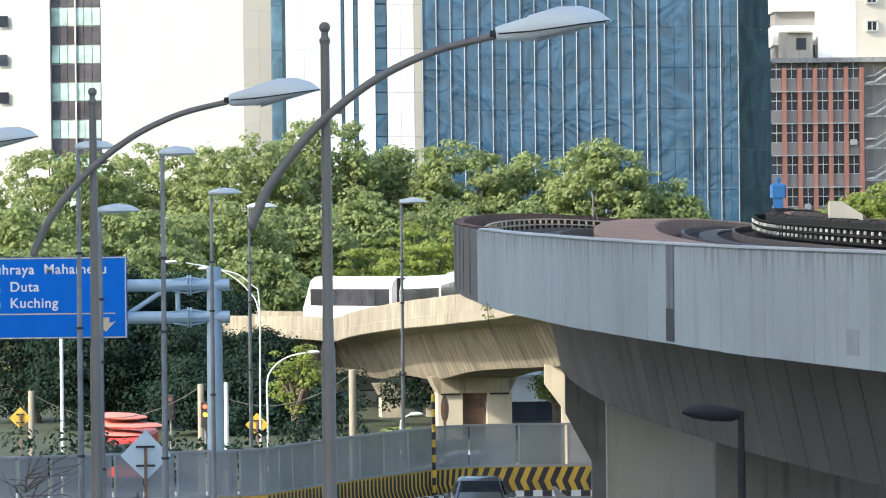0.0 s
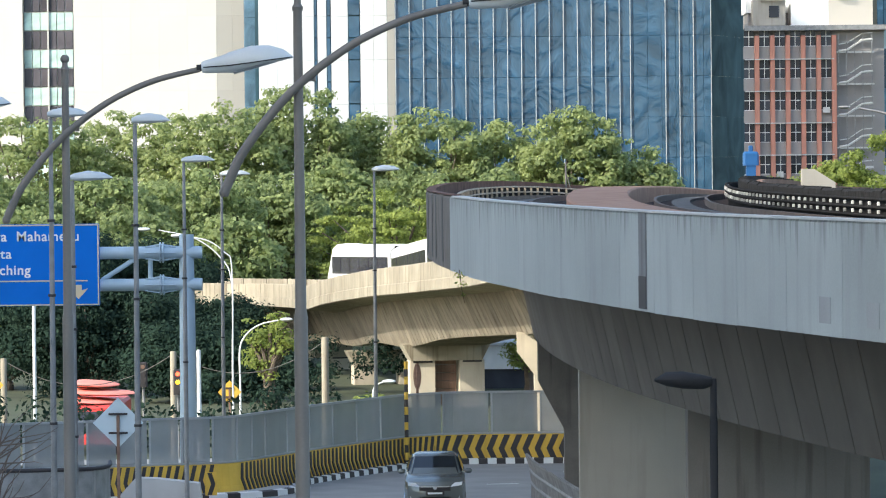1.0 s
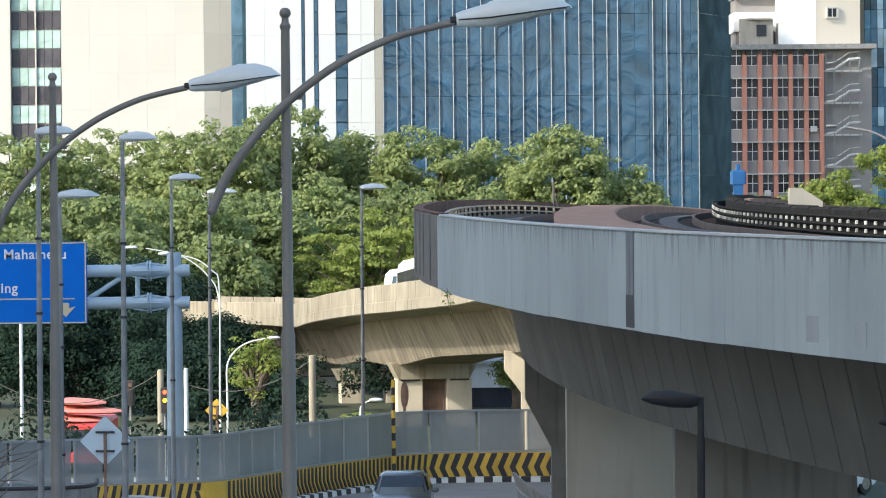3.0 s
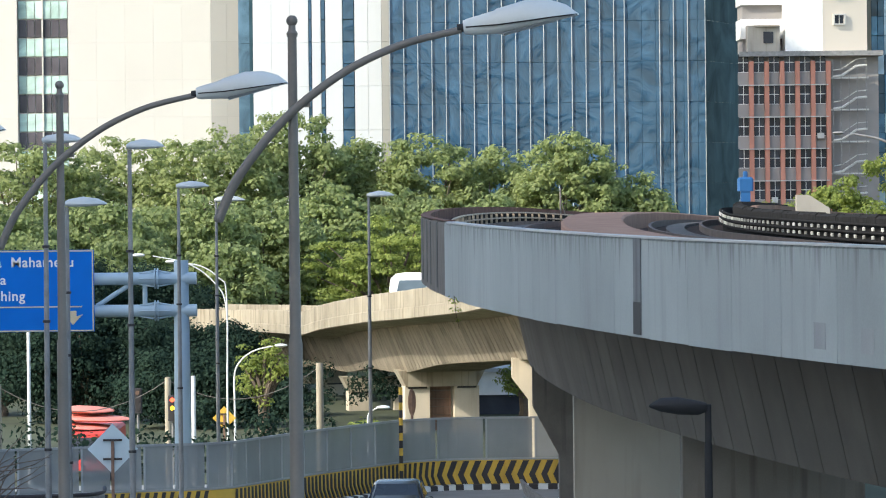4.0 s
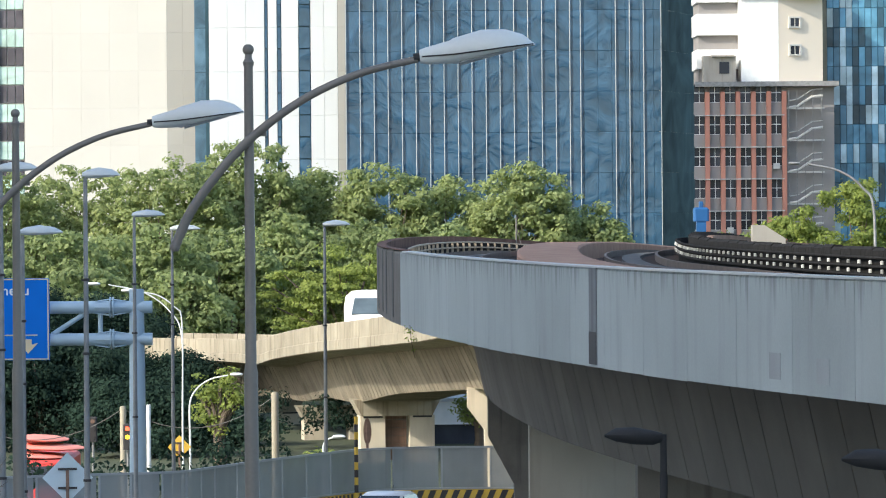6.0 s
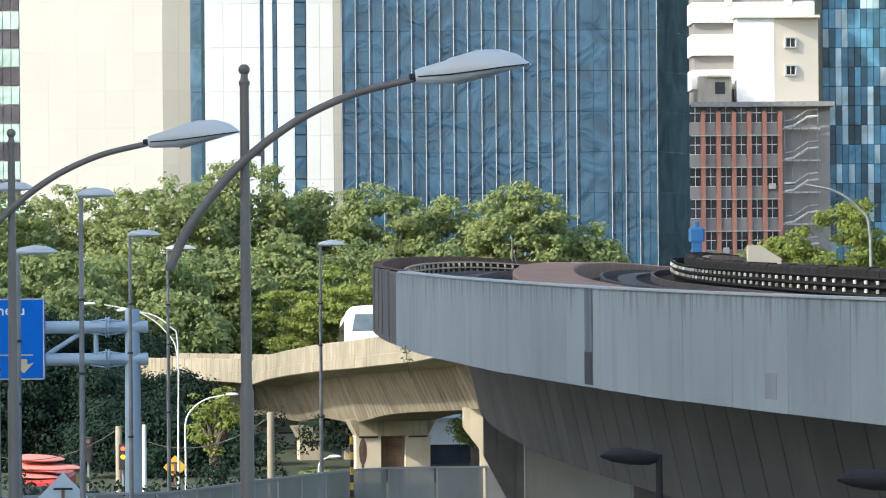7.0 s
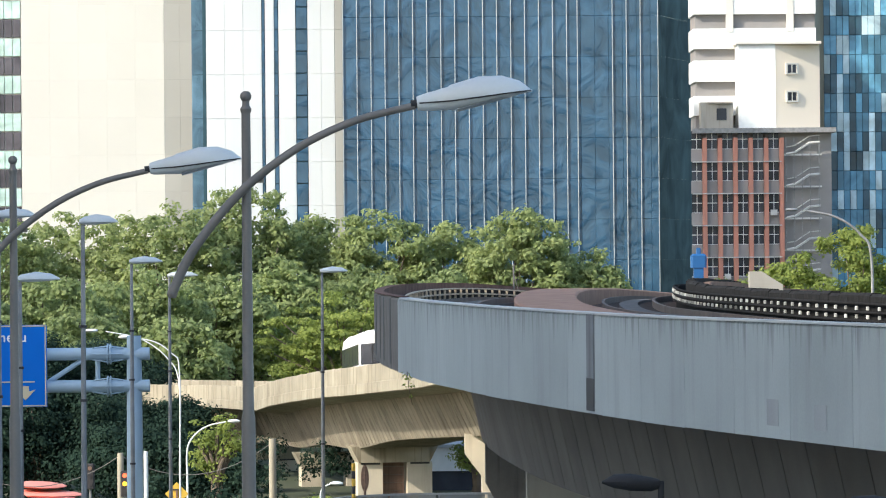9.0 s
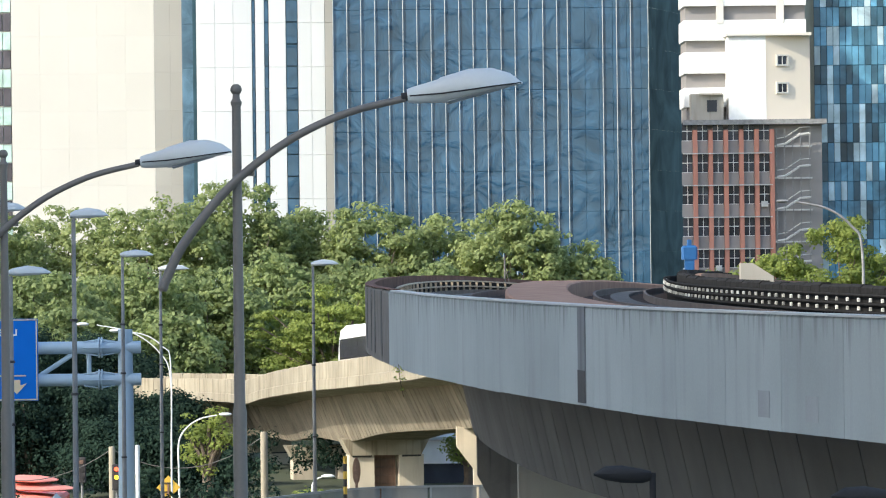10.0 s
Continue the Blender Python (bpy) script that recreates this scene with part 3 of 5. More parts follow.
def cable_rack(o0, y0, y1, z0, material, bracket, label, every=1.2, back=-0.16, block=(0.075, 0.08, 0.12)):
    """Rows of cables on closely spaced brackets along a parapet."""
    a, b = i_at(y0), i_at(y1)
    c = thing("cable_rack", tuple(NEAR.at(a, o0, -0.75)), label, "cable rack")
    inv = Vector(c.location)

    def local(g):
        g.v = [tuple(Vector(p) - inv) for p in g.v]
        return g

    for k in range(3):
        h = z0 - 0.17 * k
        part("cable_tray", local(NEAR.sweep([(o0 - 0.03, h - 0.02), (o0 - 0.04, h), (o0 - 0.03, h + 0.025), (o0 + 0.02, h + 0.025), (o0 + 0.03, h), (o0 + 0.02, h - 0.02)], a, b, 1)), material, c)
    # Black sheet added behind the trays so the gaps between them go dark.
    part("dark_gap_backing", local(NEAR.sweep([(o0 + back, -0.74), (o0 + back, z0 - 0.01), (o0 + back + 0.04, z0 - 0.01), (o0 + back + 0.04, -0.74)], a, b, 1)), BLACK, c)
    clip = G().box((0, 0, 0.0), block, 0, 0.012).data("bracket", bracket)
    i = float(a)
    while i < b:
        for k in range(2):
            ob = part("bracket", clip, bracket, c)
            ob.location = NEAR.at(i, o0 - 0.02, z0 - 0.085 - 0.17 * k) - inv
        i += every


cable_rack(0.80, 108, 166, -0.16, TIMBER, TIMBER, "pale cable trays on brackets inside the rusty parapet", 3.2)
cable_rack(8.15, 55, 145, -0.08, BLACK, CLIP, "dark cable trays on pale brackets beside the track", 1.9, 0.06, (0.06, 0.07, 0.075))


def cover_run():
    """Black power-rail cover with a ragged top, behind the cable trays."""
    t = thing("power_rail_cover", tuple(NEAR.at(i_at(60), 8.6, -0.75)), "black ragged power rail cover along the parapet", "rail cover")
    inv = Vector(t.location)
    for i in range(i_at(60), i_at(150), 2):
        h = 0.10 + random.uniform(-0.02, 0.03)
        g = G().loft([[NEAR.at(q, o, z) for o, z in ((8.5, -0.7), (8.5, h - 0.06), (8.57, h), (8.75, h - 0.01), (8.8, -0.7))] for q in (i + 0.02, i + 1.96)])
        g.v = [tuple(Vector(p) - inv) for p in g.v]
        part("cover_piece", g, BLACK, t)


cover_run()


def pier(L, i, label, material=PIER, depth=1.8, foot=0.0, stem=(2.5, 6.1), top=(0.9, 7.7), drop=(0.75, 2.6), sunk=-0.45):
    p = L.at(i, 0, -3.26)
    n = (1.0, 0.0)
    m = Matrix.Translation(p) @ Matrix([[n[0], -n[1], 0, 0], [n[1], n[0], 0, 0], [0, 0, 1, 0], [0, 0, 0, 1]])
    t = thing("pier", (p.x + n[0] * 4.3, p.y + n[1] * 4.3, foot), label, "pier", "viaduct piers")
    inv = Matrix.Translation(-t.location)
    g = G().prism([(top[0], sunk), (top[0], -drop[0]), (stem[0], -drop[1]), (stem[1], -drop[1]), (top[1], -drop[0]), (top[1], sunk)], inv @ m, depth)
    part("pier_head", g, material, t)
    g = G().prism([(stem[0], -drop[1]), (stem[0], foot - p.z), (stem[1], foot - p.z), (stem[1], -drop[1])], inv @ m, depth * 0.92)
    part("pier_column", g, material, t)
    for s in (3.8, 5.4):
        q = inv @ m @ Vector((s, 0, sunk + 0.04))
        part("bearing", G().box(tuple(q), (0.7, 0.7, 0.14)), STRIPE, t)


pier(NEAR, i_at(105), "flared dark concrete pier beside the road", DARK_CONCRETE, depth=0.9, top=(2.72, 6.5), stem=(3.36, 5.9), drop=(1.49, 2.69))
pier(NEAR, i_at(95), "wide smooth grey concrete pier under the viaduct", PIER, depth=0.9, top=(3.02, 6.4), stem=(3.02, 6.4), drop=(0.8, 0.9))
pier(NEAR, i_at(79), "wide dark stained concrete pier under the viaduct", DARK_PIER, depth=0.9, top=(3.0, 6.4), stem=(3.0, 6.4), drop=(0.8, 0.9))
pier(NEAR, i_at(54), "wide dark stained concrete pier under the viaduct", DARK_PIER, depth=0.9, top=(3.0, 6.4), stem=(3.0, 6.4), drop=(0.8, 0.9))
pier(FARV, FARV.near(0.6, 189), "sunlit cream concrete pier with a flared head", COLUMN, depth=1.6, top=(2.6, 6.6), stem=(3.35, 5.85), drop=(1.0, 2.0), foot=LOW, sunk=-0.12)


def twin_pier(L, i, label):
    """Two square columns under a tapered crosshead."""
    p = L.at(i, 0, -3.88)
    n = L.n[i]
    m = Matrix.Translation(p) @ Matrix([[n[0], -n[1], 0, 0], [n[1], n[0], 0, 0], [0, 0, 1, 0], [0, 0, 0, 1]])
    t = thing("pier", (p.x + n[0] * 4.3, p.y + n[1] * 4.3, LOW), label, "pier", "viaduct piers")
    mm = Matrix.Translation(-t.location) @ m
    part("crosshead", G().prism([(2.3, 0.1), (WIDTH - 2.3, 0.1), (WIDTH - 2.75, -0.75), (2.75, -0.75)], mm, 1.7), BEIGE, t)
    for s in (3.35, 5.95):
        part("column", G().prism([(s - 0.65, -0.75), (s + 0.65, -0.75), (s + 0.65, LOW - p.z), (s - 0.65, LOW - p.z)], mm, 1.3), COLUMN, t)
        part("bearing", G().prism([(s - 0.5, -0.85), (s + 0.5, -0.85), (s + 0.5, -0.75), (s - 0.5, -0.75)], mm, 1.5), STRIPE, t)


for x, y in ((-4.6, 219), (-7.96, 241.5), (16, 174.6), (40, 175), (-12.4, 258)):
    twin_pier(FARV, FARV.near(x, y), "cream concrete twin-column pier beyond the hoarding")

# ---------------------------------------------------------------- buildings
TOP = 78.0


def facade_grid(parent, name, origin, ux, cols, rows, material, depth=0.12, gap=0.04, mats=None):
    """Panels on a wall: cols and rows are lists of (start, end) along the wall and in height."""
    o, u = Vector(origin), Vector((*ux, 0)).normalized()
    n = Vector((u.y, -u.x, 0))
    cache = {}
    for a, b in cols:
        for c, d in rows:
            m = mats(a, c) if mats else material
            key = (round(b - a, 3), round(d - c, 3), m.name)
            if key not in cache:
                w, h = b - a - gap, d - c - gap
                g = G()
                g.add([(0, 0, 0), (w, 0, 0), (w, 0, h), (0, 0, h), (0.03, -depth, 0.03), (w - 0.03, -depth, 0.03), (w - 0.03, -depth, h - 0.03), (0.03, -depth, h - 0.03)],
                      [[4, 5, 6, 7], [0, 1, 5, 4], [1, 2, 6, 5], [2, 3, 7, 6], [3, 0, 4, 7]])
                cache[key] = g.data(name, m)
            ob = new(name, cache[key])
            ob.parent = parent
            p = o + u * (a + gap / 2) + Vector((0, 0, c + gap / 2))
            ob.matrix_basis = Matrix.Translation(p) @ Matrix([[u.x, -n.x, 0, 0], [u.y, -n.y, 0, 0], [0, 0, 1, 0], [0, 0, 0, 1]])


def span(a, b, n):
    return [(a + (b - a) * i / n, a + (b - a) * (i + 1) / n) for i in range(n)]


def cream_tower():
    """Office tower: cream blank wall, a column of dark and green glazing, a set-back cream wing."""
    y = 470.0
    t = thing("office_tower", (-40, y, LOW), "cream clad office tower with a green and dark window column", "building")
    g = G()
    g.box((-8.0 + 3.6 + 11.3 - 8.05, 14.0, TOP / 2), (26.0, 27.5, TOP))
    part("wall", g, CREAM, t, "cream wall core")
    # blank face in large panels
    rows = [(i * 4.18, (i + 1) * 4.18) for i in range(19)]
    facade_grid(t, "cladding_panel", (-1.0, 0.1, 0), (1, 0), span(0, 15.9, 5), rows, CREAM, 0.02, 0.0)
    # side bay facing front like the blank wall; its darker tone is all cladding colour
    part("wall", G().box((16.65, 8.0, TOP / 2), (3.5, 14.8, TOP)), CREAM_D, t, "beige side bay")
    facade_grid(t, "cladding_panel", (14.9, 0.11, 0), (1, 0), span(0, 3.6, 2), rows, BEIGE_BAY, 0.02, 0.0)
    # glazed column
    for i in range(19):
        z = i * 4.18 + 0.6
        facade_grid(t, "window_pane", (-6.55, 0.15, 0), (1, 0), span(0, 5.5, 6), [(z, z + 2.05)], SMOKE_GLASS, 0.06, 0.08)
        facade_grid(t, "spandrel_glass", (-6.55, 0.15, 0), (1, 0), span(0, 5.5, 6), [(z + 2.1, z + 4.1)], GREEN_GLASS, 0.12, 0.03)
    for x in (-3.85,):
        g = G()
        g.box((x, -0.02, TOP / 2), (0.16, 0.3, TOP))
        part("mullion", g, CREAM, t)
    facade_grid(t, "cladding_panel", (-18.0, -0.6, 0), (1, 0), span(0, 11.4, 2), rows, CREAM, 0.02, 0.0)
    for z, x in ((32.5, -11.8), (28.2, -11.9), (24.0, -11.8), (36.6, -11.8), (20.0, -11.8)):
        g = G()
        g.box((x, -0.87, z), (1.1, 0.08, 1.25))
        part("window_pane", g, DARKWIN, t)


cream_tower()


def white_tower():
    """White panelled tower with dark vertical window slots, and a blue glazed strip at its side."""
    y = 455.0
    t = thing("panel_tower", (-12, y, LOW), "white panelled tower with dark vertical window slots", "building")
    g = G()
    g.box((-0.9, 8.2, TOP / 2), (16.0, 16, TOP))
    part("wall", g, BLUE_DARK, t, "dark glazed core")
    rows = [(i * 4.75, (i + 1) * 4.75) for i in range(17)]
    for a, b, n in ((-7.75, -1.77, 3), (-1.4, -0.43, 1), (0.06, 1.9, 1), (3.2, 6.1, 2)):
        facade_grid(t, "cladding_panel", (0, 0.15, 0), (1, 0), span(a, b, n), rows, WHITE_PANEL, 0.05, 0.0)
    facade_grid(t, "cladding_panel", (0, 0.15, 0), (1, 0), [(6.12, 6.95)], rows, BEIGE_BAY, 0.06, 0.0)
    facade_grid(t, "window_pane", (0, 0.16, 0), (1, 0), [(-1.77, -1.4), (-0.43, 0.06), (1.9, 3.2)], [(i * 2.38, (i + 1) * 2.38) for i in range(33)], BLUE_GLASS, 0.1, 0.1)
    facade_grid(t, "window_pane", (-9.3, 0.3, 0), (1, 0), [(0, 1.2)], [(i * 4.75, (i + 1) * 4.75) for i in range(17)], BLUE_STRIP, 0.1, 0.03)
    g = G()
    g.box((-8.7, 6.5, TOP / 2), (1.3, 12, TOP))
    part("wall", g, BLUE_STRIP, t, "blue glazed strip")


white_tower()


def glass_tower():
    """Blue curtain-wall tower with pale mullions; its flank's reflection is put into its colour."""
    y = 445.0
    t = thing("glass_tower", (11.7, y, LOW), "blue glass curtain-wall tower with thin pale mullions", "building")
    g = G()
    g.box((0, 13.2, TOP / 2), (33.0, 26, TOP))
    part("wall", g, BLUE_DARK, t, "dark core behind the glass")
    cols = [(-16.6 + 1.478 * k, -16.6 + 1.478 * (k + 1)) for k in range(22)] + [(15.916, 16.7)]
    rows = [(i * 4.3, (i + 1) * 4.3) for i in range(18)]
    facade_grid(t, "glass_pane", (0, 0.15, 0), (1, 0), cols, rows, BLUE_GLASS, 0.03, 0.01)
    me = None
    for k, (a, b) in enumerate(cols + [(16.7, 16.7)]):
        if k in (18, 22):
            continue
        if me is None:
            g = G()
            g.box((0, 0, TOP / 2), (0.075, 0.10, TOP))
            me = g.data("mullion", MULLION)
        ob = part("mullion", me, MULLION, t)
        ob.location = (a + (0.4 if 19 <= k < 22 else -0.35 if k == 17 else 0.0), -0.02, 0)
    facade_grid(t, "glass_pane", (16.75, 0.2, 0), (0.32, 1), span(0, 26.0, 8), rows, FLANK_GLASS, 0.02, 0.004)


glass_tower()


def orange_block():
    """Old office block: orange columns, grey spandrels, dark windows; a white stepped upper part; an outside stair."""
    y = 423.0
    x0 = 30.25
    t = thing("office_block", (x0, y, -2.3), "orange-columned office block with a white upper part and outside stair", "building")
    z_top = 26.95
    g = G()
    t.scale = (0.9, 0.9, 0.9)
    g.add([(x, y, z) for z in (-2.0, z_top) for x, y in ((0.2, 1.35), (15.8, 1.35), (15.8, 16.3), (2.2, 16.3))], [[3, 2, 1, 0], [4, 5, 6, 7], [0, 1, 5, 4], [1, 2, 6, 5], [2, 3, 7, 6], [3, 0, 4, 7]])
    part("wall", g, SPANDREL, t)
    step = 3.56
    floors = [z_top - 0.9 - step * (i + 1) + 0.9 for i in range(8)]
    cw = 1.72
    me = None
    for c in range(1, 7):
        if me is None:
            g = G()
            g.box((0, 0, z_top / 2 - 0.3), (0.50, 0.7, z_top - 0.6))
            me = g.data("column", ORANGE)
        ob = part("column", me, ORANGE, t)
        ob.location = (-0.20 + cw * c + (0.0), 0.55, 0)
    for z in floors:
        if z < -0.5:
            continue
        for c in range(6):
            x = -0.20 + cw * c + cw / 2
            g = G()
            g.box((x, 0.78, z + 1.05), (cw - 0.46, 0.16, 1.4))
            part("spandrel", g, SPANDREL, t)
            w = thing_part("window", t)
            for dz, h in ((2.40, 1.04), (3.47, 0.94)):
                g = G()
                g.box((x, 0.84, z + dz - 0.12), (cw - 0.60, 0.06, h))
                part("pane", g, DARKWIN, w)
            g = G()
            g.box((x, 0.80, z + 2.85), (cw - 0.60, 0.10, 0.09)).box((x, 0.80, z + 1.77), (cw - 0.56, 0.12, 0.07)).box((x, 0.80, z + 2.8), (0.07, 0.10, 2.0))
            part("window_frame", g, WHITE, w)
        g = G()
        g.box((5.15, 0.28, z + 0.32), (9.9, 0.55, 0.12))
        part("ledge", g, KERB, t, "pale projecting ledge")
    g = G()
    g.add([(x, y, z) for z in (z_top - 0.05, z_top + 0.5) for x, y in ((0.1, -0.3), (16.2, -0.3), (16.2, 16.0), (2.2, 16.0))], [[3, 2, 1, 0], [4, 5, 6, 7], [0, 1, 5, 4], [1, 2, 6, 5], [2, 3, 7, 6], [3, 0, 4, 7]])
    part("roof_slab", g, GALV, t)
    # stair tower behind a light frame
    for z in floors:
        part("landing", G().box((12.5, 0.45, z + 1.05), (4.2, 0.5, 0.18)), KERB, t, "pale stair landing")
        for dz in (0.0, 0.75):
            part("handrail" if dz else "stair_flight", G().tube([(10.6, 0.2, z + 1.15 + dz), (11.6, 0.2, z + 1.3 + dz), (13.2, 0.2, z + 2.35 + dz), (14.4, 0.2, z + 2.45 + dz)], 0.06 if dz else 0.14, 6), KERB, t, "pale outside stair flight")
    g = G()
    for x in (10.6, 11.5, 12.4, 13.3, 14.3):
        g.box((x, 0.12, z_top / 2), (0.08, 0.08, z_top - 1))
    for z in floors:
        g.box((12.5, 0.12, z + 2.2), (4.0, 0.06, 0.06))
    part("stair_frame", g, GALV, t)
    # white upper block with a corner, bands and small windows
    zt = z_top + 0.5
    g = G()
    g.prism([(5.4, zt), (5.4, zt + 9.4), (9.6, zt + 9.4), (9.6, zt)], Matrix.Translation((0, 4.0, 0)), 6.0)
    part("upper_wall", g, WHITE, t)
    g = G()
    g.add([(9.6, 1.02, zt), (14.7, 2.65, zt), (14.7, 7.0, zt), (9.6, 7.0, zt), (9.6, 1.02, zt + 9.4), (14.7, 2.65, zt + 9.4), (14.7, 7.0, zt + 9.4), (9.6, 7.0, zt + 9.4)], [[3, 2, 1, 0], [4, 5, 6, 7], [0, 1, 5, 4], [1, 2, 6, 5], [2, 3, 7, 6], [3, 0, 4, 7]])
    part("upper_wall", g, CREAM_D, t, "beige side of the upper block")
    g = G()
    g.box((9.9, 3.9, zt + 9.55), (9.6, 6.6, 0.3))
    part("coping", g, CREAM, t)
    for z in (2.9 + zt, 6.0 + zt):
        w = thing_part("window", t)
        w.matrix_basis = pose(11.45, 1.60, z + 0.65, 0, 0, 17.7)
        part("pane", G().box((0, -0.03, 0), (1.0, 0.08, 1.0)), DARKWIN, w)
        g = G()
        g.box((0, -0.08, -0.55), (1.5, 0.3, 0.16)).box((0, -0.08, 0.55), (1.5, 0.3, 0.16))
        g.box((-0.65, -0.08, 0), (0.18, 0.3, 1.0)).box((0.65, -0.08, 0), (0.18, 0.3, 1.0)).box((0, -0.08, 0), (0.08, 0.14, 1.0))
        part("window_frame", g, CREAM, w)
    for z, h in ((1.6, 2.2), (5.4, 2.4), (9.1, 2.3), (13.0, 2.3), (16.8, 2.3)):
        part("balcony_band", G().box((7.6, 8.6, zt + z + h / 2), (13.8, 8.0, h)), WHITE, t, "white horizontal band")
    g = G()
    g.box((7.7, 9.3, zt + 10), (13.5, 8.0, 20))
    part("recessed_wall", g, SPANDREL, t)
    for x in (4.8, 11.6):
        part("column", G().box((x, 4.9, zt + 16), (0.8, 0.8, 10)), CREAM, t)
    g = G()
    g.box((3.0, 2.5, zt + 1.5), (3.6, 3.0, 2.9)).box((3.3, 0.9, zt + 2.9), (2.6, 0.8, 0.2))
    part("roof_room", g, PIER, t)
    g = G()
    g.box((3.5, 0.96, zt + 1.6), (1.1, 0.1, 1.3))
    part("window_pane", g, DARKWIN, t)
    g = G()
    g.box((9.2, 0.3, floors[2] + 1.75), (0.75, 0.4, 0.62))
    part("air_conditioner", g, KERB, t)
    g = G()
    g.box((4.0, 0.3, floors[4] + 1.75), (0.7, 0.4, 0.6))
    part("air_conditioner", g, KERB, t)


def thing_part(name, parent):
    ob = new(name)
    ob.parent = parent
    return ob


orange_block()


def patch_tower():
    y = 430.0
    t = thing("patchwork_tower", (44.4, y, LOW), "dark blue glass tower with a patchwork of pale panes", "building")
    g = G()
    g.box((9, 9.2, TOP / 2), (18, 18, TOP))
    part("wall", g, BLUE_DARK, t)
    rnd = random.Random(5)
    rows = [(i * 1.98, (i + 1) * 1.98) for i in range(5, 34)]
    facade_grid(t, "glass_pane", (0, 0.15, 0), (1, 0), span(0, 10.4, 16), rows, TOWER_GLASS, 0.05, 0.025, mats=lambda a, c: TOWER_PALE if rnd.random() < 0.24 else TOWER_GLASS)


patch_tower()


def shade_block():
    """Tall block added out of view to shadow the near road and viaduct."""
    t = thing("shade_caster", (-90, 5.5, LOW), "unseen tall plain block, added only to cast shade", "building")
    g = G()
    g.box((0, 0, 39), (22, 145, 78))
    part("wall", g, CREAM, t)
    g = G()
    g.box((0, 0, 78.3), (23, 146, 0.8))
    part("roof", g, KERB, t)

    # another added out of view, whose shadow falls on the orange-columned offices
    t = thing("shade_caster", (-73, 356, LOW), "unseen tall plain block, added only to cast shade", "building", rz=32.0)
    g = G()
    g.box((0, 0, 52.5), (16, 32, 105))
    part("wall", g, CREAM, t)
    part("roof", G().box((0, 0, 105.4), (16.6, 32.6, 0.8)), KERB, t)


shade_block()

# ---------------------------------------------------------------- trees


def leaf_cloud(rng, clumps, per, size, squash=0.55):
    """Small folded leaves scattered over rounded clumps; denser towards the shell."""
    V, F = [], []
    k = 0
    for (cx, cy, cz, r) in clumps:
        n = int(per * r * r)
        d = rng.normal(size=(n, 3))
        d /= np.linalg.norm(d, axis=1)[:, None]
        rad = r * np.where(rng.uniform(size=n) < 0.84, rng.uniform(0.4, 1.05, size=n) ** 0.6, rng.uniform(0.9, 1.5, size=n))
        c = np.stack([cx + d[:, 0] * rad, cy + d[:, 1] * rad, cz + d[:, 2] * rad * squash], 1)
        a = rng.normal(size=(n, 3)) * 0.8 + np.array([0, 0, -0.15])
        a /= np.linalg.norm(a, axis=1)[:, None]
        up = d + rng.normal(size=(n, 3)) * 0.38 + np.array([-0.1, -0.15, 0.55])
        up /= np.linalg.norm(up, axis=1)[:, None]
        a -= up * (a * up).sum(1)[:, None]
        a /= np.linalg.norm(a, axis=1)[:, None] + 1e-9
        b = np.cross(up, a)
        b /= np.linalg.norm(b, axis=1)[:, None] + 1e-9
        s = size * rng.uniform(0.6, 1.3, size=n)[:, None]
        pts = np.stack([c - a * s, c - b * s * 0.62, c + a * s, c + b * s * 0.62], 1).reshape(-1, 3)
        V.append(pts)
        F.append(np.arange(n * 4).reshape(-1, 4) + k)
        k += n * 4
    return np.concatenate(V), np.concatenate(F)


def tree(name, x, y, base, height, width, leaf, label, seed, flat=0.5, low=0.3, leafsize=0.20, per=150, clump=1.2, n_clumps=60, depth=0.6, squash=0.55):
    rng = np.random.default_rng(seed)
    t = thing(name, (x, y, base), label, "tree")
    g = G()
    h0 = height * low
    g.tube([(0, 0, 0), (0.1, 0, h0 * 0.5), (0.0, 0.1, h0), (0.15, 0, h0 + height * 0.25)], [0.42, 0.33, 0.26, 0.12], 10)
    part("trunk", g, BARK, t)
    clumps = []
    g = G()
    for _ in range(n_clumps):
        a = rng.uniform(0, 2 * math.pi)
        q = math.sqrt(rng.uniform(0, 1))
        px, py = math.cos(a) * q * width / 2, math.sin(a) * q * width / 2 * depth
        env = math.sqrt(max(0.0, 1 - (q * 0.95) ** 2))
        lo = h0 + (height - h0) * 0.5 * (1 - env) * (1 - flat)
        hi = h0 + (height - h0) * (1 - flat * 0.3 + flat * 0.3 * env) * (0.62 + 0.38 * env)
        pz = lo + (hi - lo) * rng.uniform(0, 1) ** 0.7
        r = clump * rng.uniform(0.6, 1.3)
        clumps.append((px, py, pz - r * 0.4, r))
    for c in clumps[::max(1, n_clumps // 14)]:
        g.tube([(0, 0, h0 * 0.9), (c[0] * 0.5, c[1] * 0.5, h0 + (c[2] - h0) * 0.6), (c[0], c[1], c[2])], [0.16, 0.10, 0.03], 6)
    part("limb", g, BARK, t)
    V, F = leaf_cloud(rng, clumps, per, leafsize, squash)
    me = bpy.data.meshes.new("crown")
    me.from_pydata(V.tolist(), [], F.tolist())
    me.materials.append(leaf)
    crown = new("crown", me)
    crown.parent = t
    return t


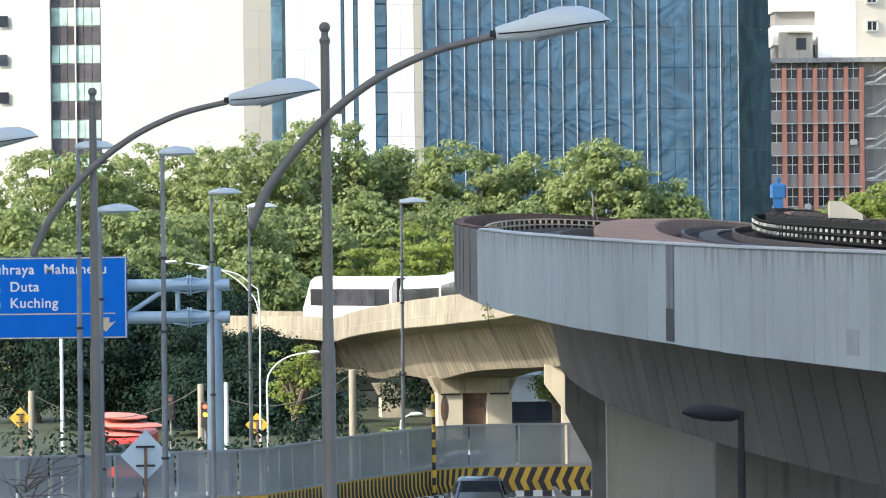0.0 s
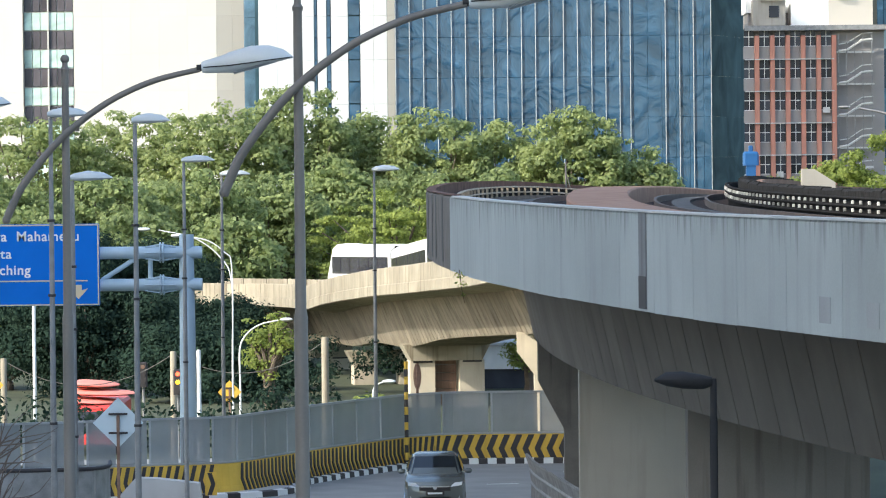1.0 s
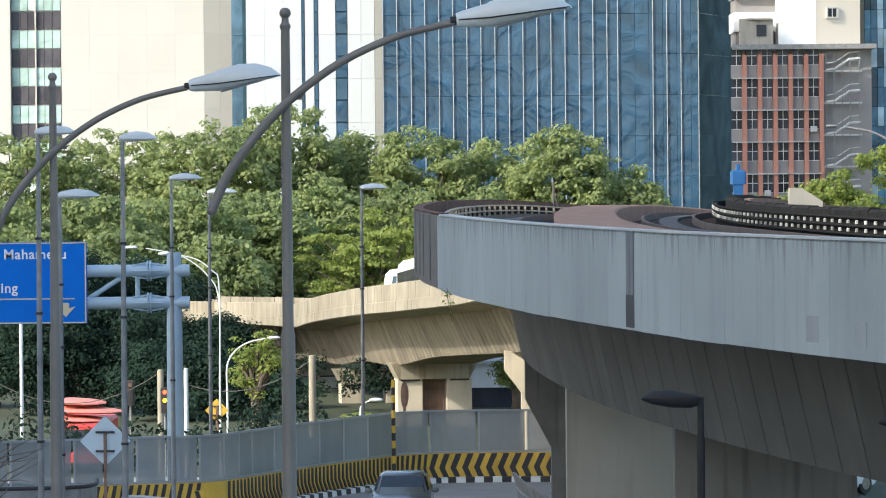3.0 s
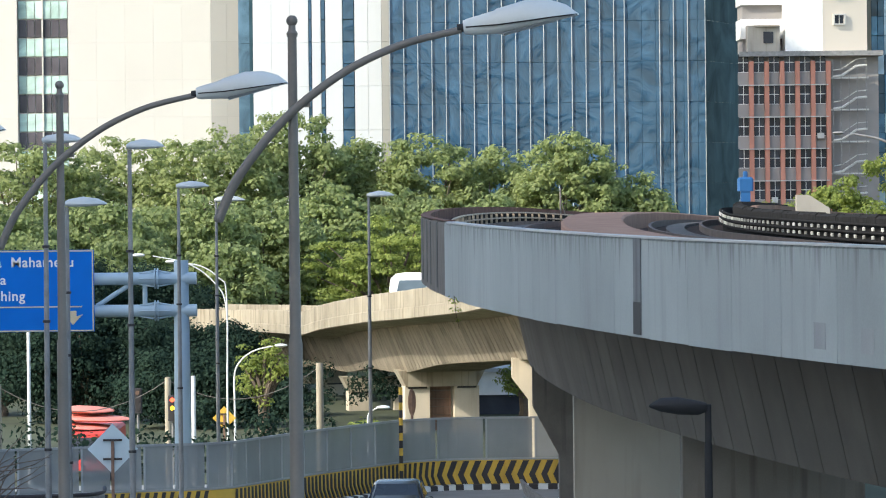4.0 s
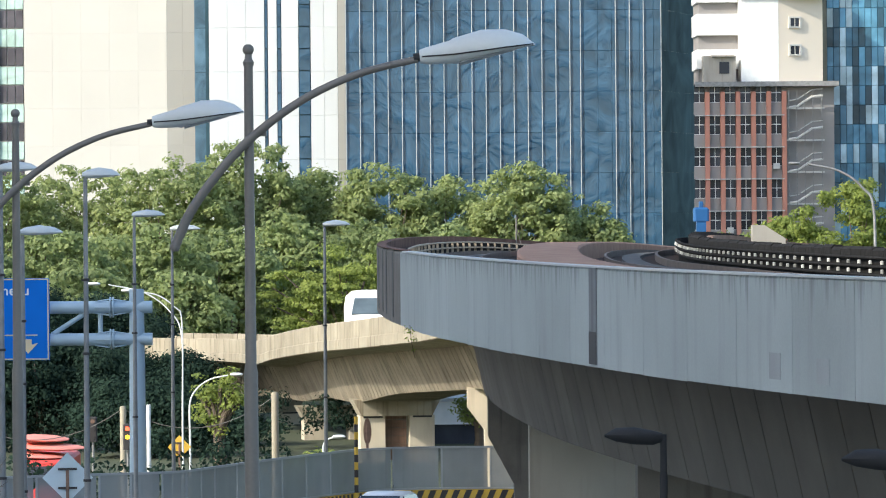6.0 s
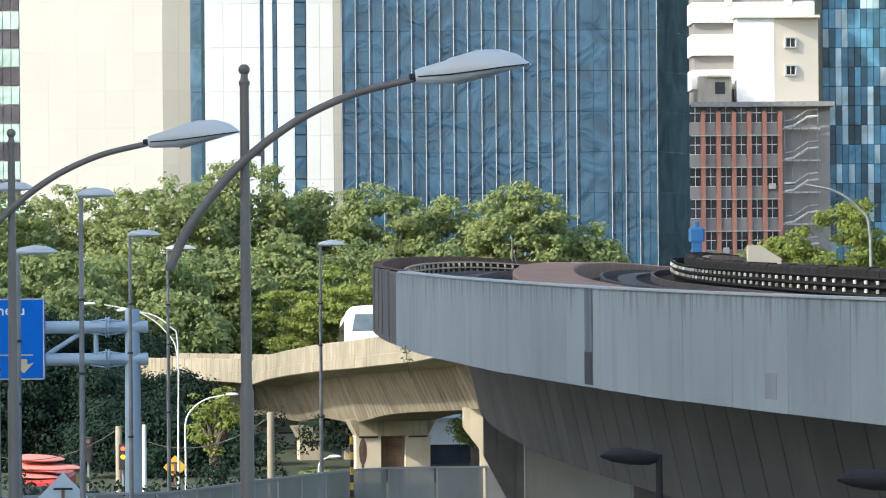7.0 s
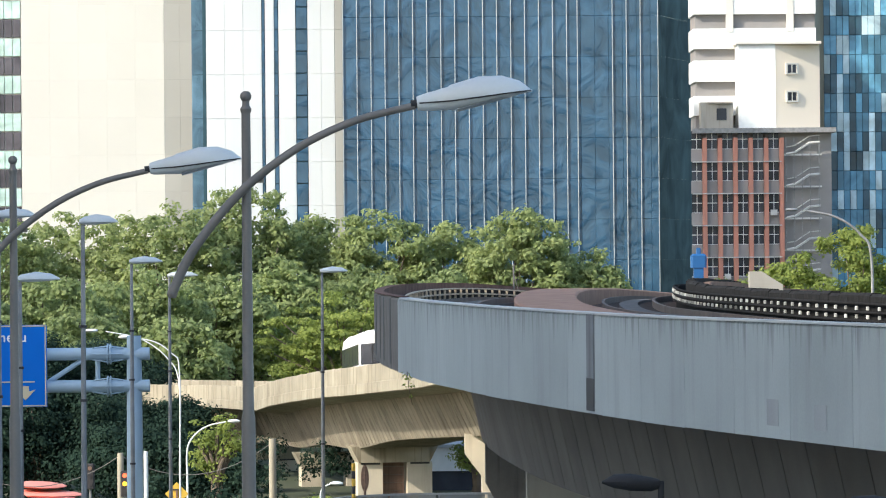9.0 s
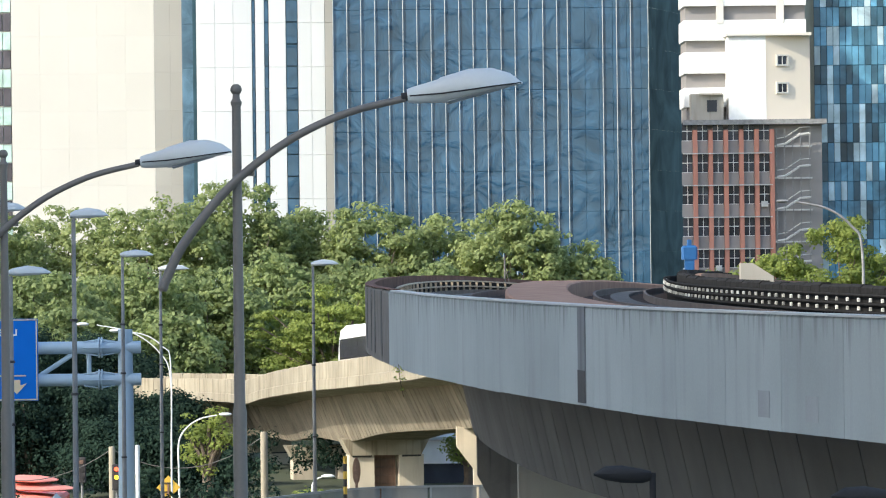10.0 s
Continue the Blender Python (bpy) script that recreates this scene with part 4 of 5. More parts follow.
def woods():
    rows = [
        (-31.0, 318, 17.0, 12), (-24.0, 322, 17.2, 11), (-17.2, 318, 17.6, 11), (-11.2, 322, 19.4, 9), (-6.6, 326, 16.8, 9), (-1.0, 324, 17.2, 9),
        (4.6, 326, 16.2, 9), (10.0, 322, 17.2, 8), (14.6, 324, 14.6, 7),
    ]
    for k, (x, y, h, w) in enumerate(rows):
        tree("broadleaf_tree", x, y, LOW, h, w, LEAF_A, "tall leafy broadleaf tree with a sunlit mid-green crown", 10 + k, flat=0.25, low=0.2, n_clumps=380, per=95, clump=0.72, leafsize=0.19)
    for k, (x, y, h, w) in enumerate(((-3.2, 296, 11.4, 12), (3.4, 300, 10.2, 10), (-9.5, 304, 9.6, 8))):
        tree("rain_tree", x, y, LOW, h, w, LEAF_B, "spreading rain tree with a flat yellow-green layered crown", 40 + k, flat=0.9, low=0.3, n_clumps=150, per=210, clump=0.95, leafsize=0.12, squash=0.28)
    for k, (x, y, h, w) in enumerate(((-17.4, 292, 13.0, 9), (-23.5, 288, 12.6, 9), (-12.0, 300, 12.6, 8), (-30, 284, 13, 9), (-20.6, 280, 9.8, 8), (-14.6, 284, 9.4, 7), (-27, 276, 10.4, 8), (-8.2, 311, 13.4, 7), (-2.4, 313, 13.0, 8), (4.6, 313, 12.4, 8))):
        tree("broadleaf_tree", x, y, LOW, h, w, LEAF_D, "tall leafy tree with deep green hanging foliage", 60 + k, flat=0.2, low=0.06, n_clumps=230, per=95, clump=0.8, leafsize=0.19)
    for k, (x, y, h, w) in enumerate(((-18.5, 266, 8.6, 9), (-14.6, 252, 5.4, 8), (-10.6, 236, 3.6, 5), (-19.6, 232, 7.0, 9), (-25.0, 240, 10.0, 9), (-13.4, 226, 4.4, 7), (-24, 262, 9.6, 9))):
        tree("broadleaf_tree", x, y, LOW, h, w, LEAF_C, "dense dark green tree with hanging foliage, darkened to carry shade", 70 + k, flat=0.2, low=0.06, n_clumps=150, per=190, clump=1.1, leafsize=0.11)
    for k, (x, y, h, w) in enumerate(((31.5, 395, 11.4, 7), (36.5, 398, 12.6, 8), (42.8, 390, 16.6, 11), (26.5, 400, 9.6, 4))):
        tree("roadside_tree", x, y, LOW, h, w, LEAF_B, "leafy tree in front of the offices", 80 + k, flat=0.3, low=0.2, n_clumps=90, per=150, clump=1.1, leafsize=0.18)
    for k, (x, y, h, w) in enumerate(((-8.6, 205, 5.7, 2.6), (4.5, 226, 3.6, 2.2), (-3.4, 180, 3.0, 2.4))):
        tree("small_tree", x, y, LOW, h, w, LEAF_B, "small bright green tree beneath the viaduct", 90 + k, flat=0.2, low=0.42, n_clumps=38, per=300, clump=0.42, leafsize=0.10)


woods()

# ---------------------------------------------------------------- street furniture


def lamp_head(parent, base, tip, w, h, name="lamp_head"):
    """Cobra-style luminaire: a tapered shell with a flat lens below."""
    base, tip = Vector(base), Vector(tip)
    d = (tip - base).normalized()
    u = Vector((0, 0, 1))
    u = (u - d * u.dot(d)).normalized()
    s = d.cross(u)
    L = (tip - base).length
    rings = []
    for f, ww, hh, lo in ((0.0, 0.22, 0.26, -0.14), (0.05, 0.30, 0.32, -0.18), (0.28, 0.55, 0.50, -0.22), (0.30, 0.64, 0.56, -0.24), (0.55, 1.0, 0.76, -0.18), (0.75, 1.0, 0.70, -0.09), (0.90, 0.75, 0.44, -0.03), (0.97, 0.45, 0.16, 0.0), (1.0, 0.2, 0.05, 0.0)):
        ring = []
        for k in range(14):
            a = 2 * math.pi * k / 14
            z = math.sin(a)
            ring.append(base + d * (L * f) + s * (math.cos(a) * ww * w / 2) + u * (z * hh * h * 0.62 if z > 0 else -z * lo * h))
        rings.append(ring)
    part(name, G().loft(rings), LAMP, parent, "pale grey lamp housing", smooth=True)
    rings = []
    for f, ww, lo in ((0.02, 0.26, 0.0), (0.30, 0.66, -0.03), (0.55, 1.03, -0.02), (0.75, 1.03, 0.0), (0.90, 0.78, 0.01), (0.985, 0.36, 0.02)):
        o = base + d * (L * f)
        rings.append([o + s * (x * ww * w / 2) + u * (lo * h + z) for x, z in ((-1.0, -0.006), (1.0, -0.006), (1.0, 0.006), (-1.0, 0.006))])
    part("rim", G().loft(rings), DARK_METAL, parent, "dark seam round the housing")
    part("collar", G().tube([base - d * 0.05, base + d * 0.02], 0.034, 12), DARK_METAL, parent)
    rings = []
    for f, ww in ((0.34, 0.5), (0.55, 0.84), (0.72, 0.8), (0.80, 0.5)):
        o = base + d * (L * f)
        lo = -0.23 * h + 0.20 * h * max(0.0, f - 0.34) / 0.46
        rings.append([o + s * (math.cos(2 * math.pi * k / 10) * ww * w / 2) + u * (lo + 0.05 * h * math.sin(2 * math.pi * k / 10)) for k in range(10)])
    part("lens", G().loft(rings), LENS, parent, smooth=True)


def finial_lamp(x, y, top, sag=0.045):
    """Tall post with a ball finial and one long bowed arm that crosses it."""
    t = thing("street_lamp", (x, y, 0), "tall grey street lamp with bowed arm and ball finial", "street lamp", "lamps along the near kerb")
    part("post", G().tube([(0, 0, 0), (0, 0, top - 2.6), (0, 0, top - 2.55), (0, 0, top - 0.12)], [0.072, 0.056, 0.046, 0.036], 16), POLE, t, smooth=True)
    g = G().ball((0, 0, top), 0.047, 14)
    g.tube([(0, 0, top - 0.13), (0, 0, top - 0.10), (0, 0, top - 0.075), (0, 0, top - 0.035)], [0.042, 0.046, 0.030, 0.028], 14)
    part("finial", g, POLE, t, smooth=True)
    k = 0.004558
    line = arc([(-132 * k, -0.07, -337 * k), (-107 * k, -0.06, -282 * k), (-77 * k, -0.06, -237 * k), (-37 * k, -0.06, -188 * k), (5 * k, -0.06, -146 * k),
                (63 * k, -0.06, -101 * k), (123 * k, -0.06, -65 * k), (203 * k, -0.06, -32 * k), (305 * k, -0.06, -8 * k)], 0.06)
    n = len(line)
    part("arm", G().tube([(p[0], p[1], p[2] + top - sag) for p in line], [0.040 - 0.012 * i / n for i in range(n)], 12), POLE, t, smooth=True)
    part("arm_bracket", G().box((16 * k, -0.03, top - sag - 138 * k), (30 * k, 0.05, 0.05)), POLE, t)
    part("arm_cap", G().ball((-132 * k, -0.07, top - sag - 338 * k), 0.043, 10), POLE, t, smooth=True)
    lamp_head(t, (303 * k, -0.06, top - sag - 6 * k), (507 * k, -0.06, top - sag + 14 * k), 0.36, 0.36)


finial_lamp(-1.16, 34.0, 10.55)
finial_lamp(-3.80, 42.5, 10.265, 0.075)
finial_lamp(-7.62, 52.0, 9.97, 0.08)


def single_lamp(x, y, top, length=0.75, base=0.0, dark=False, flip=1.0):
    t = thing("street_lamp", (x, y, base), "slim galvanised street lamp with a flat grey head", "street lamp", "slim lamps along the road")
    h = top - base
    part("post", G().tube([(0, 0, 0), (0, 0, h * 0.5), (0.01, 0, h - 0.05)], [0.066, 0.056, 0.038], 12), GALV, t, smooth=True)
    for f in (0.42, 0.66, 0.8):
        part("clamp", G().tube([(0, 0, h * f), (0, 0, h * f + 0.05)], 0.074, 10), STRIPE, t)
    rings = []
    for f, ww, up, lo in ((0.0, 0.25, 0.05, -0.03), (0.12, 0.7, 0.10, -0.05), (0.45, 1.0, 0.15, -0.05), (0.8, 0.85, 0.11, -0.03), (1.0, 0.3, 0.02, -0.01)):
        rings.append([Vector((flip * (f * length - 0.05), math.cos(a) * ww * 0.17, h + (math.sin(a) * up if math.sin(a) > 0 else -math.sin(a) * lo))) for a in [2 * math.pi * k / 12 for k in range(12)]])
    part("lamp_head", G().loft(rings), STRIPE if dark else LAMP, t, smooth=True)
    return t


single_lamp(-5.85, 80, 10.02, 0.72)
single_lamp(-6.90, 112, 9.28, 0.88)
single_lamp(-6.95, 132, 8.85, 0.95)
single_lamp(-7.45, 80, 10.15, 0.78)
single_lamp(-7.40, 84, 8.93, 0.86)
single_lamp(-2.15, 130.5, 8.95, 0.85, base=-0.3)


def dark_lamp(x, y, top):
    t = thing("shaded_street_lamp", (x, y, 0), "dark street lamp in the shade of the viaduct", "street lamp")
    part("post", G().tube([(0, 0, 0), (0, 0, top - 0.55), (0, 0, top - 0.5), (0, 0, top)], [0.055, 0.052, 0.044, 0.042], 12), DARK_METAL, t, smooth=True)
    rings = []
    for f, ww, up, lo in ((0.0, 0.4, 0.02, -0.10), (0.15, 0.7, 0.05, -0.14), (0.5, 1.0, 0.10, -0.13), (0.8, 0.9, 0.09, -0.09), (1.0, 0.3, 0.0, -0.03)):
        rings.append([Vector((-0.02 - f * 0.75, math.cos(a) * ww * 0.17, top + (math.sin(a) * up if math.sin(a) > 0 else -math.sin(a) * lo))) for a in [2 * math.pi * k / 14 for k in range(14)]])
    part("lamp_head", G().loft(rings), DARK_METAL, t, "dark drooping lamp head", smooth=True)


dark_lamp(3.50, 55, 6.32)
dark_lamp(5.54, 45, 6.57)


def bowed_lamp(x, y, base, top, reach, label, r=0.06, paint=None):
    paint = paint or WHITE
    """Pale post bending over into an arm with a small head (reach to the left when negative)."""
    t = thing("bowed_street_lamp", (x, y, base), label, "street lamp")
    h = top - base
    s = 1 if reach > 0 else -1
    a = abs(reach)
    line = arc([(0, 0, 0), (0, 0, h * 0.5), (0, 0, h - a * 0.55), (s * a * 0.12, 0, h - a * 0.28), (s * a * 0.38, 0, h - a * 0.09), (s * a * 0.75, 0, h - 0.02)], 0.15)
    n = len(line)
    part("post", G().tube([tuple(p) for p in line], [r * (1.2 - 0.6 * i / n) for i in range(n)], 10), paint, t, smooth=True)
    g = G().ball((s * a * 0.88, 0, h + 0.0), 0.3 if r > 0.04 else 0.26, 12, 0.3)
    part("lamp_head", g, paint, t, "pale lamp head", smooth=True)


bowed_lamp(-9.25, 190, LOW, 2.12, 2.4, "pale bowed street lamp by the trees", 0.05)
bowed_lamp(-7.66, 152, LOW, 6.6, -2.2, "pale bowed street lamp by the trees", 0.035)
bowed_lamp(-7.97, 158, LOW, 6.75, -3.73, "pale bowed street lamp by the trees", 0.035)
bowed_lamp(-3.05, 178, LOW, -0.1, 0.75, "short white bent pole below the viaduct", 0.05)
bowed_lamp(23.4, 205, LOW, 11.6, -4.4, "tall double-armed grey lamp beyond the viaduct", 0.09, GALV)


def gantry():
    t = thing("sign_gantry", (-7.45, 122, 0), "pale blue steel sign gantry with twin tubular arms", "gantry")
    part("column", G().tube([(0, 0, 0), (0, 0, 7.15)], [0.26, 0.21], 18), GANTRY, t, smooth=True)
    for z in (6.63, 5.70):
        part("arm", G().tube([(0.45, -0.05, z), (-9.0, -0.05, z + 0.02)], 0.18, 16), GANTRY, t, smooth=True)
        for x in (-0.78, -0.70):
            part("flange", G().tube([(x, -0.05, z), (x + 0.04, -0.05, z)], 0.30, 16), GANTRY, t)
        for k in range(6):
            a = k * math.pi / 3
            part("gusset", G().tube([(-1.2, -0.05 + 0.19 * math.cos(a), z + 0.19 * math.sin(a)), (-0.74, -0.05 + 0.27 * math.cos(a), z + 0.27 * math.sin(a)), (-0.3, -0.05 + 0.19 * math.cos(a), z + 0.19 * math.sin(a))], 0.02, 6), GANTRY, t)
    part("brace", G().tube([(-2.45, -0.05, 5.85), (-1.35, -0.05, 6.55)], 0.07, 10), GANTRY, t)
    part("brace", G().tube([(-1.05, -0.05, 5.85), (-1.05, -0.05, 6.5)], 0.07, 10), GANTRY, t)
    s = thing("road_sign", (-13.2, 121.745, 5.13), "blue overhead direction sign with white lettering", "road sign")
    part("panel", G().box((0, 0, 1.18), (6.5, 0.08, 2.36), 0, 0.03), SIGN_BLUE, s)
    g = G()
    for z in (0.03, 2.33):
        g.box((0, -0.045, z), (6.46, 0.02, 0.035))
    for x in (-3.21, 3.21):
        g.box((x, -0.045, 1.18), (0.035, 0.02, 2.3))
    part("border", g, SIGN_GOLD, s)
    part("divider", G().box((-0.2, -0.045, 0.72), (6.2, 0.02, 0.035)), SIGN_GOLD, s)
    g = G().prism([(-0.10, 0.20), (0.10, 0.20), (0.10, 0.04), (0.29, 0.10), (0, -0.21), (-0.29, 0.10), (-0.10, 0.04)], Matrix.Translation((2.63, -0.05, 0.40)), 0.02)
    part("arrow", g, SIGN_GOLD, s, "pale down arrow")

    def words(text, x, z, size, align):
        c = bpy.data.curves.new("lettering", "FONT")
        c.body, c.size, c.align_x, c.extrude = text, size, align, 0.006
        c.offset = 0.006
        c.space_character = 1.08
        c.materials.append(SIGN_WHITE)
        ob = new("lettering", c)
        ob.parent = s
        ob.matrix_basis = pose(x, -0.05, z, 90, 0, 0)

    words("Lebuhraya", 0.58, 1.88, 0.40, "RIGHT")
    words("Mahameru", 0.85, 1.88, 0.40, "LEFT")
    words("Jln", -0.40, 1.38, 0.40, "RIGHT")
    words("Duta", -0.14, 1.38, 0.40, "LEFT")
    words("Jln", -0.40, 0.91, 0.40, "RIGHT")
    words("Kuching", -0.14, 0.91, 0.40, "LEFT")


gantry()


def diamond_sign(x, y, z, half, face, back_first, label, post_r=0.035, foot=0.0):
    t = thing("warning_sign", (x, y, foot), label, "road sign")
    c = z - foot
    part("plate", G().prism([(0, -half), (half, 0), (0, half), (-half, 0)], Matrix.Translation((0, 0, c)), 0.012), face, t)
    part("post", G().box((0, -0.05, c / 2 + half * 0.15), (post_r * 2, post_r * 2, c + half * 0.3)), RUSTY, t)
    for dz in (-0.4, 0.35):
        part("strap", G().box((0, -0.035, c + half * dz), (half * 0.75, 0.03, 0.05)), STRIPE, t)


diamond_sign(-7.78, 100, 3.06, 0.60, SIGN_BACK, True, "back of a diamond road sign on a rusty post")
diamond_sign(-8.2, 160, 0.5, 0.45, YELLOW, False, "yellow diamond warning sign by the trees", foot=LOW)
diamond_sign(-17.2, 160, 0.85, 0.42, YELLOW, False, "yellow diamond warning sign by the trees", foot=LOW)


def striped_post():
    t = thing("striped_post", (-1.18, 126.4, 0.0), "slim post ringed in black and yellow", "post")
    for k in range(14):
        part("band", G().tube([(0, 0, k * 0.228), (0, 0, (k + 1) * 0.228)], 0.06, 10), YELLOW if k % 2 else STRIPE, t)
    m = thing("traffic_mirror", (-0.86, 129.2, LOW), "red-brown back of a round traffic mirror on a post", "mirror")
    part("post", G().tube([(0, 0, 0), (0, 0, 6.6)], 0.04, 8), RUSTY, m)
    part("dish", G().loft([[Vector((0.02 + dx + 0.12 * r * math.cos(a), dy, 6.2 + 0.42 * r * math.sin(a))) for a in [2 * math.pi * k / 16 for k in range(16)]] for r, dx, dy in ((0.5, 0.05, 0.08), (0.9, 0.0, 0.02), (1.0, -0.02, -0.02), (0.92, -0.03, -0.03))]), RUSTY, m, smooth=True)


striped_post()


def post(name, x, y, foot, top, r, material, label, cat="post"):
    t = thing(name, (x, y, foot), label, cat)
    part("shaft", G().tube([(0, 0, 0), (0, 0, top - foot - 0.06), (0, 0, top - foot)], [r, r * 0.95, r * 0.8], 12), material, t, smooth=True)
    return t


post("concrete_post", -10.65, 165, LOW, 1.85, 0.13, BEIGE, "pale concrete post carrying a wire")
post("concrete_post", -4.7, 165, LOW, 2.35, 0.15, BEIGE, "pale concrete post carrying a wire")
post("concrete_post", -17.3, 165, LOW, 1.65, 0.13, BEIGE, "pale concrete post carrying a wire")
post("white_post", -15.6, 160, LOW, 3.95, 0.07, WHITE, "slim white steel post")
post("white_post", -9.65, 165, LOW, 1.9, 0.09, WHITE, "slim white steel post")


def wire(a, b, sag, label):
    t = thing("overhead_wire", a, label, "cable")
    d = Vector(b) - Vector(a)
    part("strand", G().tube([tuple(d * f - Vector((0, 0, 4 * sag * f * (1 - f)))) for f in [k / 12 for k in range(13)]], 0.018, 5), POLE, t)


wire((-10.65, 165, 1.75), (-17.3, 165, 1.55), 1.1, "thin sagging wire between two concrete posts")
wire((-10.65, 165, 1.75), (-4.7, 165, 2.2), 1.0, "thin sagging wire between two concrete posts")


def traffic_light(x, y, z, lit):
    t = thing("traffic_light", (x, y, LOW), "traffic light with a lit lens, beyond the hoarding", "traffic light")
    h = z - LOW
    part("post", G().tube([(0, 0.1, 0), (0, 0.1, h)], 0.05, 8), GALV, t)
    part("housing", G().box((0, 0, h), (0.34, 0.25, 1.0), 0, 0.04), STRIPE, t)
    for k, m in enumerate((RED_GLOW if lit else RUST, AMBER_GLOW if lit else STRIPE, STRIPE)):
        part("lens", G().tube([(0, -0.12, h + 0.32 - 0.32 * k), (0, -0.15, h + 0.32 - 0.32 * k)], 0.085, 14), m, t)


traffic_light(-10.35, 163, 0.75, True)
traffic_light(-12.05, 168, 0.8, False)


def railing():
    t = thing("bridge_railing", (2.3, 112, 0), "galvanised curved railing at the bridge edge", "railing")
    line = arc([(0, 1.0), (0.15, -2), (0.6, -7), (1.1, -12), (1.9, -18)], 0.1)
    for z, o in ((1.28, 0.12), (0.92, 0.05), (0.55, 0.0)):
        part("rail", G().tube([(p[0] - o, p[1], z) for p in line[::8]], 0.045, 8), GALV, t, smooth=True)
    for i in range(0, len(line), 3):
        p = line[i]
        part("baluster", G().tube([(p[0], p[1], 0), (p[0], p[1], 0.6), (p[0] - 0.06, p[1], 1.0), (p[0] - 0.16, p[1], 1.32)], 0.028, 6), GALV, t)
    w = thing("edge_wall", (2.5, 112, 0), "low grey concrete edge wall below the railing", "wall")
    part("wall_body", G().loft([[Vector((p[0] + o, p[1], z)) for o, z in ((-0.15, 0), (-0.12, 0.5), (0.15, 0.5), (0.2, 0))] for p in line[::10]]), PIER, w)


railing()


def left_corner():
    t = thing("concrete_block", (-7.75, 112.6, 0), "sloping pale concrete end block beside the road", "barrier")
    part("block", G().prism([(-1.3, 0), (-0.55, 0.82), (0.0, 0.80), (1.15, 0.66), (1.25, 0)], Matrix.Identity(4), 0.6), KERB, t)
    a = thing("arrow_board", (-6.35, 113.6, 0), "small yellow board with a black arrow", "road sign")
    part("board", G().box((0, 0, 0.55), (0.32, 0.04, 0.62)), YELLOW, a)
    part("arrow", G().prism([(-0.1, -0.3), (0.02, -0.3), (0.12, 0), (0.02, 0.3), (-0.1, 0.3), (0.0, 0)], Matrix.Translation((0, -0.025, 0.55)), 0.01), STRIPE, a)
    p = thing("guard_panel", (-10.6, 106, 0), "curved dull metal guard panel with a dark rim", "guard rail")
    line = arc([(-1.6, -0.4), (0.8, 0.0), (1.7, 0.3), (2.0, 1.2), (1.9, 3)], 0.1)
    part("sheet", G().loft([[Vector((q[0], q[1], z)) for z in (0.2, 1.5)] + [Vector((q[0], q[1] + 0.03, z)) for z in (1.5, 0.2)] for q in line[::3]]), GALV, p)
    part("rim", G().tube([(q[0], q[1], 1.52) for q in line[::3]], 0.05, 8), STRIPE, p, smooth=True)
    for k in (6, 20, 34):
        part("leg", G().box((line[k][0], line[k][1] + 0.06, 0.75), (0.08, 0.08, 1.5)), GALV, p)
    b = thing("bare_bush", (-6.6, 62, 0), "bare leafless brown bush with thin twigs", "bush")
    rnd = random.Random(3)
    g = G()
    g.tube([(0, 0, 0), (0.05, 0, 2.0), (0.0, 0, 4.2)], [0.06, 0.05, 0.03], 6)
    for k in range(60):
        a0 = rnd.uniform(3.2, 5.2)
        ax, az = rnd.uniform(-0.5, 0.95), rnd.uniform(0.0, 0.75)
        g.tube([(0, 0, a0), (ax * 0.4, rnd.uniform(-.2, .2), a0 + az * 0.5), (ax * 0.75, rnd.uniform(-.3, .3), a0 + az * 0.75), (ax, rnd.uniform(-.3, .3), a0 + az * (0.9 + rnd.uniform(0, .3)))], [0.012, 0.009, 0.006, 0.003], 4)
    part("twig", g, TWIG, b)


left_corner()


def blue_box():
    p = NEAR.at(i_at(150), 7.2, -0.75)
    t = thing("signal_mast", (10.95, 150, p.z), "bright blue signal box on a blue stand", "signal")
    h = 9.72 - p.z
    part("stand", G().box((0, 0, (h - 0.6) / 2), (0.34, 0.34, h - 0.6)), BLUE_PAINT, t)
    part("cabinet", G().box((0, 0, h - 0.55), (0.56, 0.4, 0.5), 0, 0.07), BLUE_PAINT, t)
    part("cap", G().box((0, 0, h - 0.2), (0.16, 0.2, 0.22), 0, 0.03), BLUE_PAINT, t)
    p = NEAR.at(i_at(150), 0.4, -0.75)
    m = thing("antenna_mast", (4.42, 152, p.z), "thin dark antenna mast on the deck", "mast")
    part("shaft", G().tube([(0, 0, 0), (0, 0, 1.55)], 0.03, 6), POLE, m)
    part("stay", G().tube([(0, 0, 1.2), (0.25, 0, 0.3)], 0.015, 5), POLE, m)
    b = thing("equipment_block", (12.4, 140, 7.8), "pale concrete block at the far side of the deck", "block")
    part("block", G().prism([(-0.5, 0), (-0.5, 1.0), (-0.1, 1.0), (0.6, 0.55), (0.6, 0)], Matrix.Identity(4), 0.6), PIER, b)


blue_box()


def hedge(name, x0, x1, y, top, seed, material, label, dens=1.0):
    rng = np.random.default_rng(seed)
    n = int((x1 - x0) * 3)
    cl = [(rng.uniform(x0, x1), y + rng.uniform(-1, 1), top - rng.uniform(0.2, 1.8), rng.uniform(0.4, 0.8)) for _ in range(n)]
    V, F = leaf_cloud(rng, cl, 160 * dens, 0.11, 0.8)
    me = bpy.data.meshes.new(name)
    me.from_pydata(V.tolist(), [], F.tolist())
    me.materials.append(material)
    tagged(new(name, me), label, "hedge", "", "stuff")


